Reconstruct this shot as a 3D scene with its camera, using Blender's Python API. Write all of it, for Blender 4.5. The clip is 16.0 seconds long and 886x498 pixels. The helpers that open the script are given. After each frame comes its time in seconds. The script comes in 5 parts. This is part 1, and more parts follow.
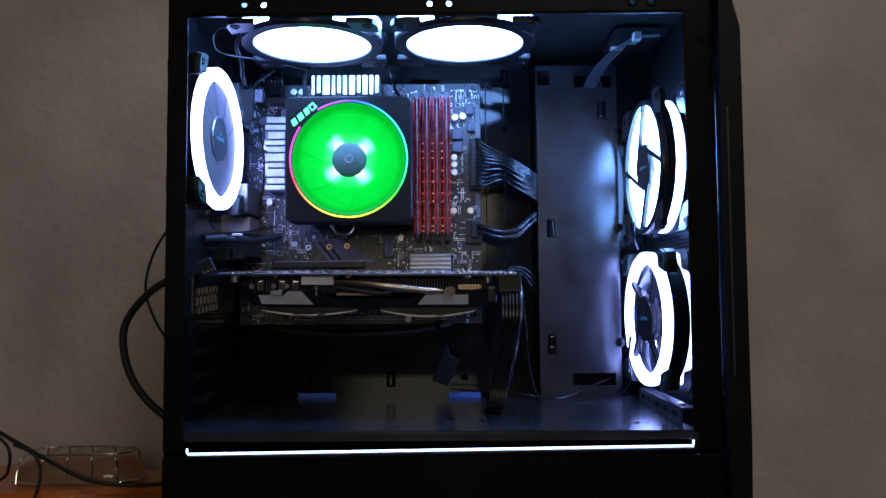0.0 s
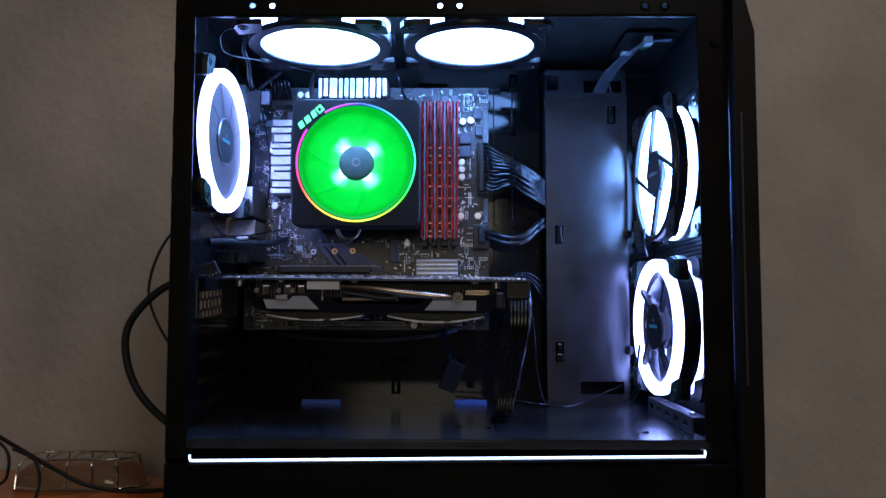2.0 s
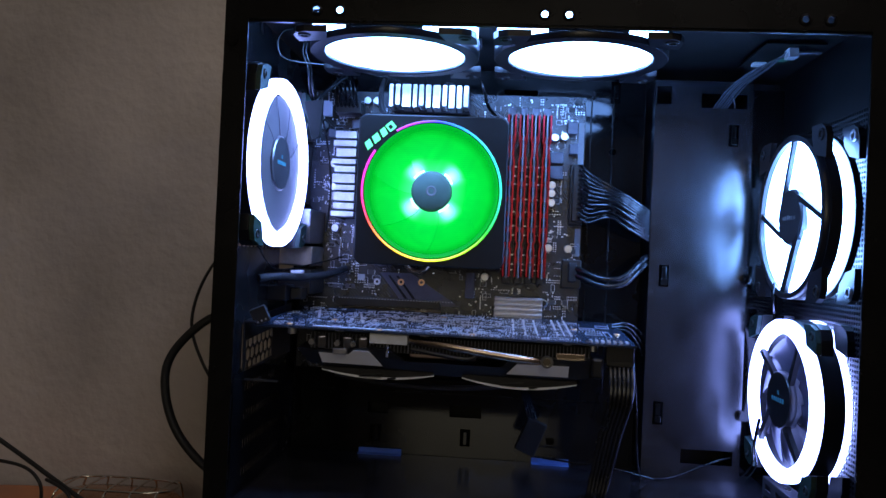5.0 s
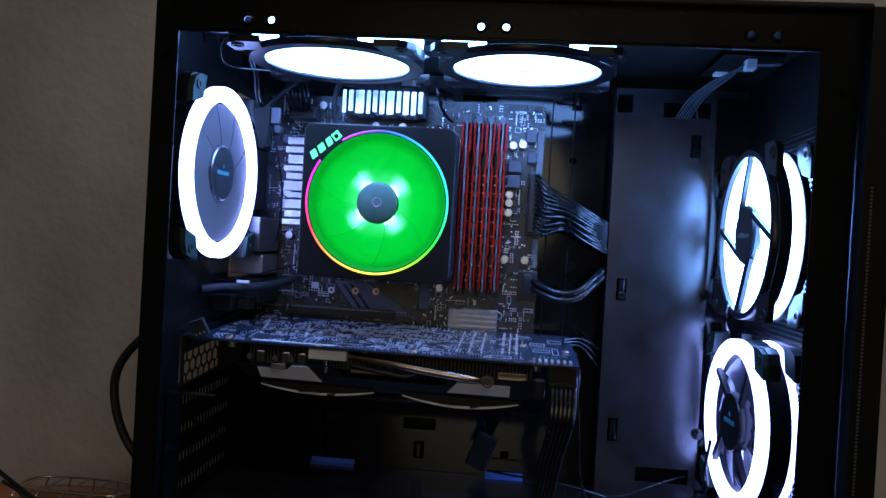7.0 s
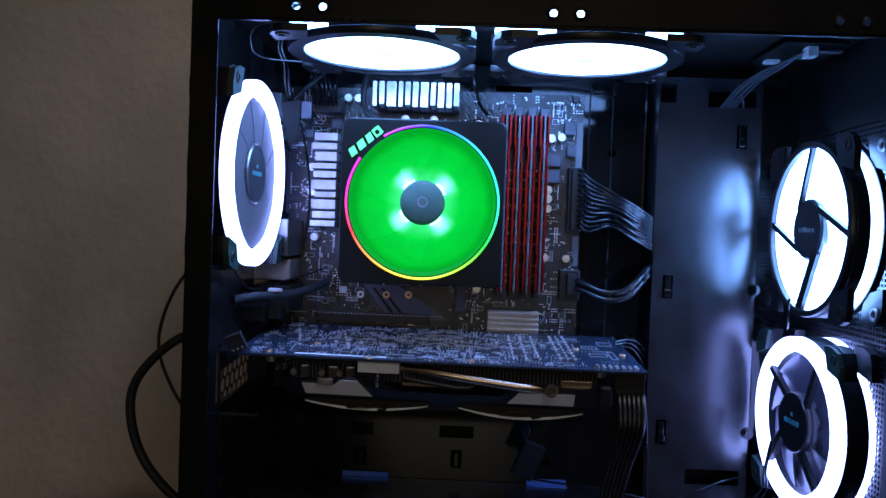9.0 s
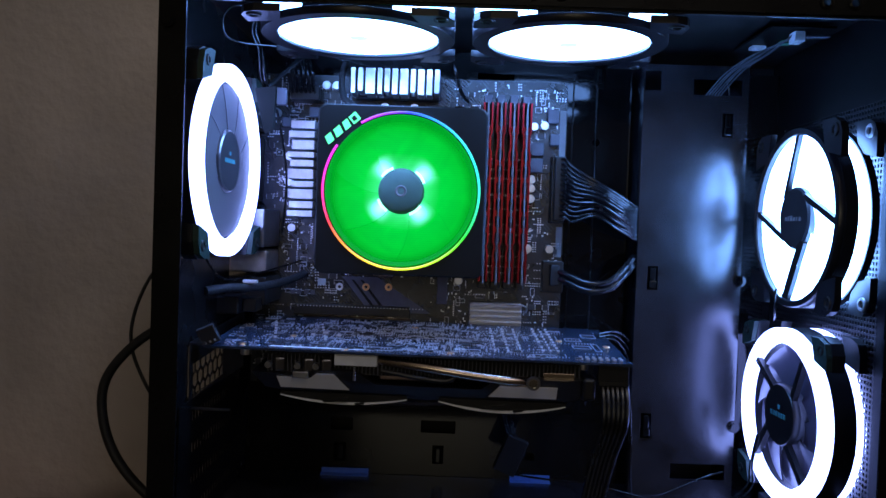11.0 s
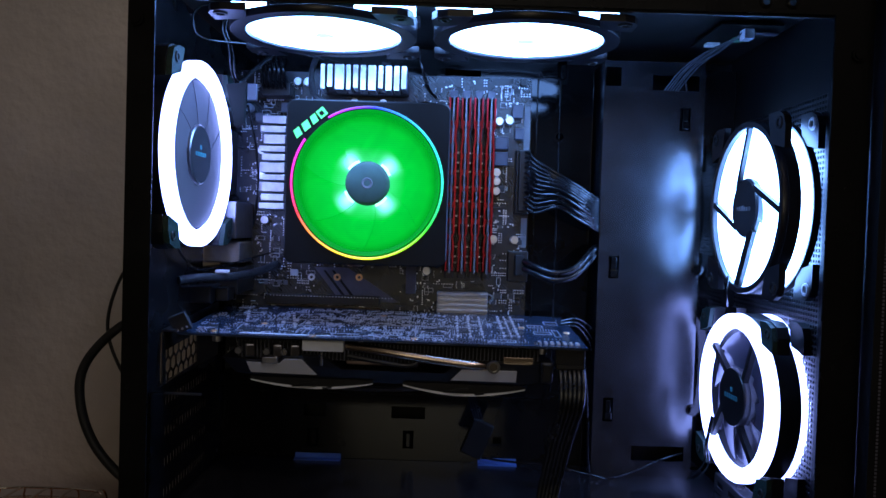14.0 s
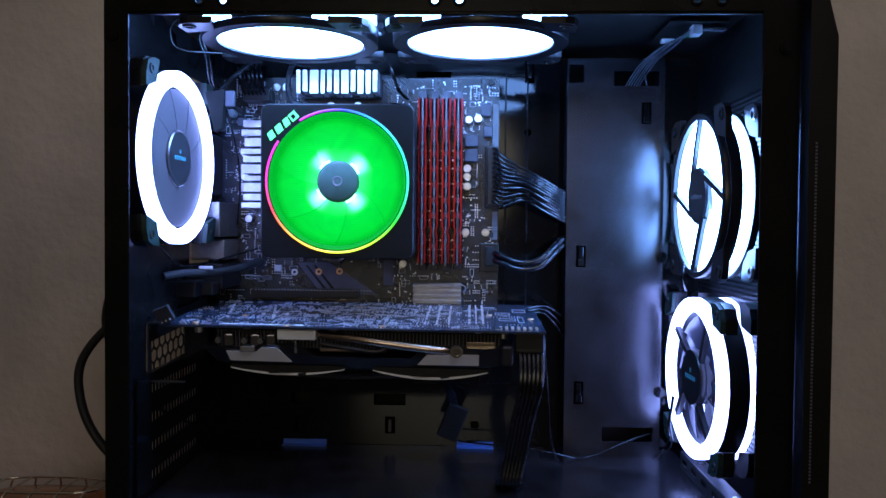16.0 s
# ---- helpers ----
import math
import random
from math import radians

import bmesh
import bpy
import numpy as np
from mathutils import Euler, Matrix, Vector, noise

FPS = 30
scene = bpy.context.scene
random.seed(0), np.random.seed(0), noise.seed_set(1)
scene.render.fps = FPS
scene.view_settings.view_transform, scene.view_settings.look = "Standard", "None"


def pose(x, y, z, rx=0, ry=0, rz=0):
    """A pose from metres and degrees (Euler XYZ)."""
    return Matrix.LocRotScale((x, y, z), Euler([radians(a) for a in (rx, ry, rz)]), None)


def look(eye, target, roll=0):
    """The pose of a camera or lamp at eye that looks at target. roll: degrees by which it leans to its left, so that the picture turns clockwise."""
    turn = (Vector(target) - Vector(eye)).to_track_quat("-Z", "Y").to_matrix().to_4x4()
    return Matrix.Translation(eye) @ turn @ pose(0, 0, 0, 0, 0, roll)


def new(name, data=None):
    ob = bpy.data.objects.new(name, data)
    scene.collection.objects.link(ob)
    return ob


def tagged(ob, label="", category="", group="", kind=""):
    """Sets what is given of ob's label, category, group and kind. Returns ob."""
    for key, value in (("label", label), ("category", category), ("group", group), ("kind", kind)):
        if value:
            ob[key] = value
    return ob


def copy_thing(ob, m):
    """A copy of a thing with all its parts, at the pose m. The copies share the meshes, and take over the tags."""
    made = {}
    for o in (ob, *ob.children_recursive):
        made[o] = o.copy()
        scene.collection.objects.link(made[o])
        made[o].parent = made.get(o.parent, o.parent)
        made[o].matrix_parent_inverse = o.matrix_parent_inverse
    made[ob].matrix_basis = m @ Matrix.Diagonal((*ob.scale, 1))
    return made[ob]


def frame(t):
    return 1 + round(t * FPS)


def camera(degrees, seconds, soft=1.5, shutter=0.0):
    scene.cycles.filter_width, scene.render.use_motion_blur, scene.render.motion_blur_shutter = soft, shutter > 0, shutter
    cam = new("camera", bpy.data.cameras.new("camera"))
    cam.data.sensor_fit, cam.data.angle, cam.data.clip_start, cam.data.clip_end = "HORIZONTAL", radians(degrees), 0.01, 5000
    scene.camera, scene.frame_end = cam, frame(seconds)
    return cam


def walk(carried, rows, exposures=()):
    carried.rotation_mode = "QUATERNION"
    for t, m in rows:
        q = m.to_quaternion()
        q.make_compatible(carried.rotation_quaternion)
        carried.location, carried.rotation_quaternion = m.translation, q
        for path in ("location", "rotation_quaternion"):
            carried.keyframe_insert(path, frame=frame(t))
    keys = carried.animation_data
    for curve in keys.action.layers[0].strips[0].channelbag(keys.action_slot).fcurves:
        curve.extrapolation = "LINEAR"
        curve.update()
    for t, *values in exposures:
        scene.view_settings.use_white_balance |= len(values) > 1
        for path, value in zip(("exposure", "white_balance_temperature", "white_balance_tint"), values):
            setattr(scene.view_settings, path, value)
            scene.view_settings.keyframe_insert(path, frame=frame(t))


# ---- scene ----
cam = camera(59.1, 16.0)
PATH = [
    (0, (0.017, -0.098, 0.21), (0.007, 1.898, 0.329), -0.4),
    (0.5, (0.015, -0.09, 0.205), (-0.005, 1.906, 0.321), 0.0),
    (1, (0.016, -0.082, 0.204), (-0.003, 1.915, 0.32), -0.2),
    (1.5, (0.012, -0.08, 0.208), (-0.001, 1.916, 0.329), -0.2),
    (2, (0.011, -0.089, 0.209), (-0.001, 1.906, 0.346), 0.1),
    (2.5, (0.013, -0.088, 0.208), (0.004, 1.907, 0.352), 0.2),
    (3, (0.014, -0.086, 0.207), (0.001, 1.908, 0.349), 0.4),
    (3.5, (0.008, -0.087, 0.209), (-0.003, 1.908, 0.355), 0.6),
    (4, (0.001, -0.08, 0.212), (-0.013, 1.915, 0.355), 0.8),
    (4.5, (-0.014, -0.033, 0.234), (-0.05, 1.963, 0.35), 2.0),
    (4.7, (-0.019, -0.003, 0.265), (-0.121, 1.994, 0.322), 2.3),
    (6.8, (0.047, 0.034, 0.31), (-0.184, 2.02, 0.283), 2.9),
    (7, (0.034, 0.028, 0.306), (-0.154, 2.019, 0.289), 3.3),
    (7.5, (-0.024, 0.034, 0.313), (-0.132, 2.031, 0.278), 1.6),
    (8, (-0.041, 0.049, 0.315), (-0.114, 2.047, 0.277), 2.0),
    (8.5, (-0.04, 0.052, 0.316), (-0.104, 2.05, 0.275), 2.2),
    (9, (-0.039, 0.058, 0.313), (-0.097, 2.057, 0.268), 2.1),
    (11.3, (-0.033, 0.072, 0.307), (-0.054, 2.071, 0.258), 2.2),
    (11.5, (-0.036, 0.071, 0.308), (-0.05, 2.07, 0.247), 2.4),
    (12, (-0.03, 0.065, 0.315), (-0.04, 2.065, 0.274), 2.0),
    (12.5, (-0.028, 0.058, 0.327), (-0.031, 2.058, 0.31), 2.0),
    (13, (-0.026, 0.05, 0.334), (-0.029, 2.05, 0.342), 2.0),
    (13.5, (-0.027, 0.046, 0.327), (-0.03, 2.046, 0.332), 2.1),
    (14, (-0.015, 0.052, 0.303), (-0.019, 2.051, 0.249), 1.8),
    (14.5, (-0.004, 0.06, 0.289), (-0.008, 2.058, 0.205), 1.6),
    (15, (0.007, 0.052, 0.289), (-0.009, 2.05, 0.216), 1.2),
    (15.5, (0.017, 0.03, 0.294), (-0.026, 2.028, 0.229), 1.1),
    (16, (0.027, 0.021, 0.299), (-0.039, 2.02, 0.244), 0.5),
]
walk(cam, [(t, look(eye, target, roll)) for t, eye, target, roll in PATH],
     exposures=((0.0, 0.36), (4.2, 0.36), (5.6, 0.15), (7.0, -0.06), (9.5, -0.06), (13.0, -0.22), (14.0, -0.12), (15.0, 0.12), (16.0, 0.28)))

# ---- world and light ----
world = bpy.data.worlds.new("dim_room")
scene.world = world
world.use_nodes = True
world.node_tree.nodes["Background"].inputs[0].default_value = (0.5, 0.45, 0.4, 1)
world.node_tree.nodes["Background"].inputs[1].default_value = 0.02


def bulb(name, at, radius, watts, colour):
    data = bpy.data.lights.new(name, "POINT")
    data.shadow_soft_size, data.energy, data.color = radius, watts, colour
    ob = new(name, data)
    ob.location = at
    return ob


# two dim warm lights, unseen and assumed: one behind the camera, one under the ceiling
bulb("unseen_rear_light", (-0.08, -1.30, 0.50), 0.27, 6.0, (1.0, 0.90, 0.68))
bulb("unseen_overhead_light", (0.50, -0.75, 1.50), 0.15, 12.8, (1.0, 0.94, 0.95))

LED = (0.172, 0.385, 1.0)


# ---- materials ----
def material(name, colour, rough=0.5, metal=0.0, vary=0.15, scale=60.0, bump=0.0, bump_scale=400.0, emit=None, power=0.0, depth=0.001,
             spread=False, coat=0.0, specular=0.5):
    m = bpy.data.materials.new(name)
    m.use_nodes = True
    nt = m.node_tree
    b = nt.nodes["Principled BSDF"]
    b.inputs["Roughness"].default_value = rough
    b.inputs["Metallic"].default_value = metal
    b.inputs["Coat Weight"].default_value = coat
    b.inputs["Specular IOR Level"].default_value = specular
    tc = nt.nodes.new("ShaderNodeTexCoord")
    if vary > 0:
        n = nt.nodes.new("ShaderNodeTexNoise")
        n.inputs["Scale"].default_value = scale
        n.inputs["Detail"].default_value = 6
        nt.links.new(tc.outputs["Object"], n.inputs["Vector"])
        r = nt.nodes.new("ShaderNodeValToRGB")
        r.color_ramp.elements[0].position, r.color_ramp.elements[1].position = 0.3, 0.7
        r.color_ramp.elements[0].color = (*[c * (1 - vary) for c in colour], 1)
        r.color_ramp.elements[1].color = (*[min(1, c * (1 + vary)) for c in colour], 1)
        nt.links.new(n.outputs["Fac"], r.inputs["Fac"])
        out = r.outputs["Color"]
        if spread:
            oi = nt.nodes.new("ShaderNodeObjectInfo")
            hsv = nt.nodes.new("ShaderNodeHueSaturation")
            mr = nt.nodes.new("ShaderNodeMapRange")
            mr.inputs["To Min"].default_value, mr.inputs["To Max"].default_value = 0.75, 1.2
            nt.links.new(oi.outputs["Random"], mr.inputs["Value"])
            nt.links.new(mr.outputs["Result"], hsv.inputs["Value"])
            nt.links.new(out, hsv.inputs["Color"])
            out = hsv.outputs["Color"]
        nt.links.new(out, b.inputs["Base Color"])
        mr = nt.nodes.new("ShaderNodeMapRange")
        mr.inputs["To Min"].default_value, mr.inputs["To Max"].default_value = max(0.02, rough * 0.8), min(1, rough * 1.2)
        nt.links.new(n.outputs["Fac"], mr.inputs["Value"])
        nt.links.new(mr.outputs["Result"], b.inputs["Roughness"])
    else:
        b.inputs["Base Color"].default_value = (*colour, 1)
    if bump > 0:
        n2 = nt.nodes.new("ShaderNodeTexNoise")
        n2.inputs["Scale"].default_value = bump_scale
        n2.inputs["Detail"].default_value = 4
        nt.links.new(tc.outputs["Object"], n2.inputs["Vector"])
        bn = nt.nodes.new("ShaderNodeBump")
        bn.inputs["Strength"].default_value, bn.inputs["Distance"].default_value = bump, depth
        nt.links.new(n2.outputs["Fac"], bn.inputs["Height"])
        nt.links.new(bn.outputs["Normal"], b.inputs["Normal"])
    if emit:
        b.inputs["Emission Color"].default_value = (*emit, 1)
        b.inputs["Emission Strength"].default_value = power
    return m


def board_material(name, base, line, scale, amount):
    """Circuit board lacquer: dark base, fine copper traces under it, small pads."""
    m = material(name, base, 0.15, 0.0, 0.35, 40, 0.32, 850, specular=0.55)
    nt = m.node_tree
    b = nt.nodes["Principled BSDF"]
    tc = nt.nodes.new("ShaderNodeTexCoord")
    v = nt.nodes.new("ShaderNodeTexVoronoi")
    v.feature, v.distance = "F1", "CHEBYCHEV"
    v.inputs["Scale"].default_value = scale
    nt.links.new(tc.outputs["Object"], v.inputs["Vector"])
    w = nt.nodes.new("ShaderNodeTexWave")
    w.inputs["Scale"].default_value, w.inputs["Distortion"].default_value = scale * 1.3, 6.0
    w.inputs["Detail"].default_value = 0.0
    nt.links.new(v.outputs["Position"], w.inputs["Vector"])
    w2 = nt.nodes.new("ShaderNodeTexWave")
    w2.inputs["Scale"].default_value = scale * 2.2
    w2.inputs["Distortion"].default_value = 3.0
    w2.bands_direction = "DIAGONAL"
    nt.links.new(tc.outputs["Object"], w2.inputs["Vector"])
    r = nt.nodes.new("ShaderNodeValToRGB")
    r.color_ramp.elements[0].position, r.color_ramp.elements[1].position = 0.62, 0.78
    mixv = nt.nodes.new("ShaderNodeMath")
    mixv.operation = "MULTIPLY"
    nt.links.new(w.outputs["Fac"], mixv.inputs[0])
    nt.links.new(w2.outputs["Fac"], mixv.inputs[1])
    nt.links.new(mixv.outputs[0], r.inputs["Fac"])
    sc = nt.nodes.new("ShaderNodeMath")
    sc.operation = "MULTIPLY"
    sc.inputs[1].default_value = amount
    nt.links.new(r.outputs["Color"], sc.inputs[0])
    mix = nt.nodes.new("ShaderNodeMix")
    mix.data_type = "RGBA"
    old = b.inputs["Base Color"].links[0].from_socket
    nt.links.new(sc.outputs[0], mix.inputs["Factor"])
    nt.links.new(old, mix.inputs[6])
    mix.inputs[7].default_value = (*line, 1)
    nt.links.new(mix.outputs[2], b.inputs["Base Color"])
    return m


def emitter(name, colour, power):
    return material(name, (0.8, 0.8, 0.85), 0.4, vary=0, emit=colour, power=power)


CASE = material("black_powder_coat", (0.005, 0.005, 0.0052), 0.27, 0.0, 0.25, 25, 0.06, 1500, specular=0.2)
TRAY = material("black_steel_tray", (0.006, 0.0058, 0.0056), 0.075, 0.0, 0.4, 18, 0.02, 500, specular=0.26)
COVER = material("black_gloss_steel", (0.014, 0.014, 0.016), 0.215, 0.0, 0.5, 45, 0.05, 260, specular=1.0)
BEZEL = material("black_plastic_bezel", (0.006, 0.006, 0.006), 0.45, 0.0, 0.2, 30, 0.1, 1200, specular=0.2)
PLASTIC = material("black_plastic", (0.007, 0.007, 0.008), 0.36, 0.0, 0.2, 80, 0.08, 1200)
DARK = material("dark_recess", (0.004, 0.004, 0.004), 0.8, 0.0, 0.2, 60)
RUBBER = material("black_rubber", (0.010, 0.010, 0.011), 0.55, 0.0, 0.2, 80)
SLEEVE = material("black_wire_sleeve", (0.007, 0.007, 0.008), 0.26, 0.0, 0.2, 200, spread=True)
BRAID = material("braided_sleeve", (0.02, 0.02, 0.022), 0.5, 0.0, 0.6, 900, 0.8, 900)
STEEL = material("bright_steel", (0.62, 0.62, 0.64), 0.28, 1.0, 0.1, 120)
ALU = material("brushed_aluminium", (0.72, 0.73, 0.76), 0.33, 1.0, 0.12, 200, 0.1, 700)
COPPER = material("copper", (0.62, 0.41, 0.27), 0.25, 1.0, 0.2, 60)
CHROME = material("chrome", (0.72, 0.70, 0.66), 0.10, 1.0, 0.1, 40)
GOLD = material("gold_pad", (0.75, 0.45, 0.25), 0.3, 1.0, 0.1, 60)
RED = material("red_anodised", (0.21, 0.006, 0.012), 0.25, 0.8, 0.15, 150, spread=True)
STICK_EDGE = material("grey_stick_edge", (0.13, 0.115, 0.12), 0.45, 0.5, 0.1, 90)
PIPE = material("tarnished_pipe", (0.52, 0.41, 0.32), 0.24, 1.0, 0.25, 60)
GREY_EDGE = material("grey_metal_edge", (0.40, 0.39, 0.41), 0.42, 0.7, 0.1, 90)
PCB = board_material("motherboard_lacquer", (0.014, 0.016, 0.020), (0.07, 0.08, 0.09), 90, 0.4)
GPU_PCB = board_material("card_lacquer", (0.020, 0.032, 0.056), (0.07, 0.10, 0.15), 190, 0.2)
CHIP = material("chip_plastic", (0.03, 0.03, 0.033), 0.45, 0.0, 0.2, 120, spread=True)
DULL_ALU = material("dull_aluminium", (0.40, 0.40, 0.42), 0.38, 1.0, 0.15, 160, 0.1, 600)
GUN = material("gunmetal", (0.22, 0.21, 0.21), 0.32, 1.0, 0.25, 90)
COIL = material("grey_choke", (0.10, 0.10, 0.125), 0.45, 0.2, 0.15, 120)
PAD = material("tinned_pad", (0.56, 0.59, 0.66), 0.35, 0.4, 0.2, 100)
SOLDER = material("solder", (0.80, 0.82, 0.86), 0.30, 0.6, 0.1, 100)
CREAM = material("white_print", (0.62, 0.64, 0.66), 0.55, 0.0, 0.1, 100)
WHITE_SHROUD = material("white_plastic", (0.74, 0.74, 0.74), 0.4, 0.0, 0.06, 40)
STICKER = material("blue_tape", (0.07, 0.17, 0.46), 0.45, 0.0, 0.15, 60)
GASKET = material("green_black_rubber_pad", (0.012, 0.035, 0.028), 0.6, 0.0, 0.4, 300, 0.5, 600)
FROST_DARK = material("smoky_blade", (0.065, 0.06, 0.085), 0.3, 0.0, 0.12, 40)
FROST = material("frosted_blade", (0.105, 0.088, 0.098), 0.45, 0.0, 0.12, 40)
HUB = material("fan_hub", (0.018, 0.020, 0.024), 0.35, 0.0, 0.2, 60)
TEAL = material("teal_print", (0.06, 0.30, 0.34), 0.5, 0.0, 0.1, 60)
GREY_PRINT = material("grey_print", (0.20, 0.20, 0.21), 0.5, 0.0, 0.1, 60)
WALL = material("painted_wall", (0.52, 0.468, 0.432), 0.85, 0.0, 0.24, 5.0, 0.40, 75, depth=0.006)
# for the unseen south wall: dark so the tray mirrors less light
DARK_WALL = material("darkened_unseen_wall", (0.13, 0.11, 0.085), 0.85, 0.0, 0.2, 5.0, 0.4, 95, depth=0.006)
DESK = material("dark_desk", (0.05, 0.035, 0.025), 0.5, 0.0, 0.4, 12, 0.1, 200)
ORANGE = material("orange_lacquer", (0.55, 0.17, 0.035), 0.3, 0.0, 0.25, 15, coat=0.4)
LIT = emitter("led_white", LED, 25.0)
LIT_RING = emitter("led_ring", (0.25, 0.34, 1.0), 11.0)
LIT_STRIP = emitter("led_strip", (0.40, 0.58, 1.0), 4.5)


# ---- building helpers ----
ORIGIN = {}


def thing(name, label, category, at=(0, 0, 0), group="", kind=""):
    ob = new(name)
    ob.empty_display_size = 0.02
    ob.location = at
    ORIGIN[ob] = Vector(at)
    return tagged(ob, label, category, group, kind)


def part(name, bm, m, parent, label="", smooth=False, kind=""):
    me = bpy.data.meshes.new(name)
    bm.normal_update()
    bm.to_mesh(me)
    bm.free()
    if smooth:
        me.polygons.foreach_set("use_smooth", [True] * len(me.polygons))
        me.set_sharp_from_angle(angle=radians(40))
    me.materials.append(m)
    ob = new(name, me)
    if parent is not None:
        ob.parent = parent
        if parent in ORIGIN:
            ob.location = -ORIGIN[parent]
    return tagged(ob, label, kind=kind)


def box(bm, x0, x1, y0, y1, z0, z1, bevel=0.0, turn=None):
    m = Matrix.Translation(((x0 + x1) / 2, (y0 + y1) / 2, (z0 + z1) / 2))
    if turn is not None:
        m = m @ turn
    m = m @ Matrix.Diagonal((abs(x1 - x0), abs(y1 - y0), abs(z1 - z0), 1))
    made = bmesh.ops.create_cube(bm, size=1, matrix=m)
    if bevel > 0:
        edges = list({e for v in made["verts"] for e in v.link_edges})
        bmesh.ops.bevel(bm, geom=edges, offset=bevel, segments=2, affect="EDGES", profile=0.5)
    return bm


def boxes(*rows, bevel=0.0):
    bm = bmesh.new()
    for r in rows:
        box(bm, *r, bevel=bevel)
    return bm


def fast_part(name, rows, m, parent):
    """Many small boxes joined into one mesh."""
    verts, faces = [], []
    for x0, x1, y0, y1, z0, z1 in rows:
        n = len(verts)
        verts += [(x, y, z) for z in (z0, z1) for y in (y0, y1) for x in (x0, x1)]
        faces += [tuple(n + i for i in f) for f in ((0, 2, 3, 1), (4, 5, 7, 6), (0, 1, 5, 4), (1, 3, 7, 5), (3, 2, 6, 7), (2, 0, 4, 6))]
    me = bpy.data.meshes.new(name)
    me.from_pydata(verts, [], faces)
    me.materials.append(m)
    ob = new(name, me)
    ob.parent = parent
    ob.location = -ORIGIN[parent]
    return tagged(ob, kind="stuff")


def cylinder(bm, r, a, b, seg=24, r2=None):
    a, b = Vector(a), Vector(b)
    d = b - a
    m = Matrix.Translation((a + b) / 2) @ d.to_track_quat("Z", "Y").to_matrix().to_4x4()
    bmesh.ops.create_cone(bm, cap_ends=True, segments=seg, radius1=r, radius2=r if r2 is None else r2, depth=d.length, matrix=m)
    return bm


def cyl(r, a, b, seg=24, r2=None):
    return cylinder(bmesh.new(), r, a, b, seg, r2)


def lathe(bm, profile, seg=64, m=Matrix(), closed=True, a0=0.0, a1=360.0):
    """Turn a profile of (r, z) round the z axis."""
    full = abs(a1 - a0 - 360) < 1e-6
    n = seg if full else seg + 1
    rings = []
    for i in range(n):
        a = radians(a0 + (a1 - a0) * i / seg)
        rings.append([bm.verts.new(m @ Vector((r * math.cos(a), r * math.sin(a), z))) for r, z in profile])
    k = len(profile)
    for i in range(seg):
        p, q = rings[i], rings[(i + 1) % n]
        for j in range(k if closed else k - 1):
            bm.faces.new((p[j], q[j], q[(j + 1) % k], p[(j + 1) % k]))
    if not full and closed:
        bm.faces.new(rings[0][::-1])
        bm.faces.new(rings[-1])
    bmesh.ops.recalc_face_normals(bm, faces=bm.faces[:])
    return bm


def plate(bm, outline, z0, z1, m=Matrix()):
    """A flat plate of the outline (x, y) from z0 to z1."""
    lo = [bm.verts.new(m @ Vector((x, y, z0))) for x, y in outline]
    hi = [bm.verts.new(m @ Vector((x, y, z1))) for x, y in outline]
    bm.faces.new(lo[::-1])
    bm.faces.new(hi)
    n = len(outline)
    for i in range(n):
        bm.faces.new((lo[i], lo[(i + 1) % n], hi[(i + 1) % n], hi[i]))
    bmesh.ops.recalc_face_normals(bm, faces=bm.faces[:])
    return bm


def spline(points, steps=8):
    pts = [Vector(p) for p in points]
    out = []
    for i in range(len(pts) - 1):
        p0, p1, p2, p3 = pts[max(i - 1, 0)], pts[i], pts[i + 1], pts[min(i + 2, len(pts) - 1)]
        for s in range(steps):
            t = s / steps
            out.append(0.5 * (2 * p1 + (p2 - p0) * t + (2 * p0 - 5 * p1 + 4 * p2 - p3) * t * t + (3 * p1 - p0 - 3 * p2 + p3) * t ** 3))
    return out + [pts[-1]]


def tube(bm, points, r, seg=8, steps=8):
    """A wire of radius r along a smooth line through the points."""
    line = spline(points, steps)
    up = Vector((0.13, 0.31, 0.94))
    rings = []
    for i, p in enumerate(line):
        d = (line[min(i + 1, len(line) - 1)] - line[max(i - 1, 0)]).normalized()
        a = d.cross(up)
        if a.length < 0.1:
            a = d.cross(Vector((1, 0, 0)))
        a.normalize()
        b = d.cross(a)
        up = a.cross(d)
        rings.append([bm.verts.new(p + r * (math.cos(2 * math.pi * k / seg) * a + math.sin(2 * math.pi * k / seg) * b)) for k in range(seg)])
    for p, q in zip(rings, rings[1:]):
        for k in range(seg):
            bm.faces.new((p[k], p[(k + 1) % seg], q[(k + 1) % seg], q[k]))
    bm.faces.new(rings[0][::-1])
    bm.faces.new(rings[-1])
    bmesh.ops.recalc_face_normals(bm, faces=bm.faces[:])
    return bm


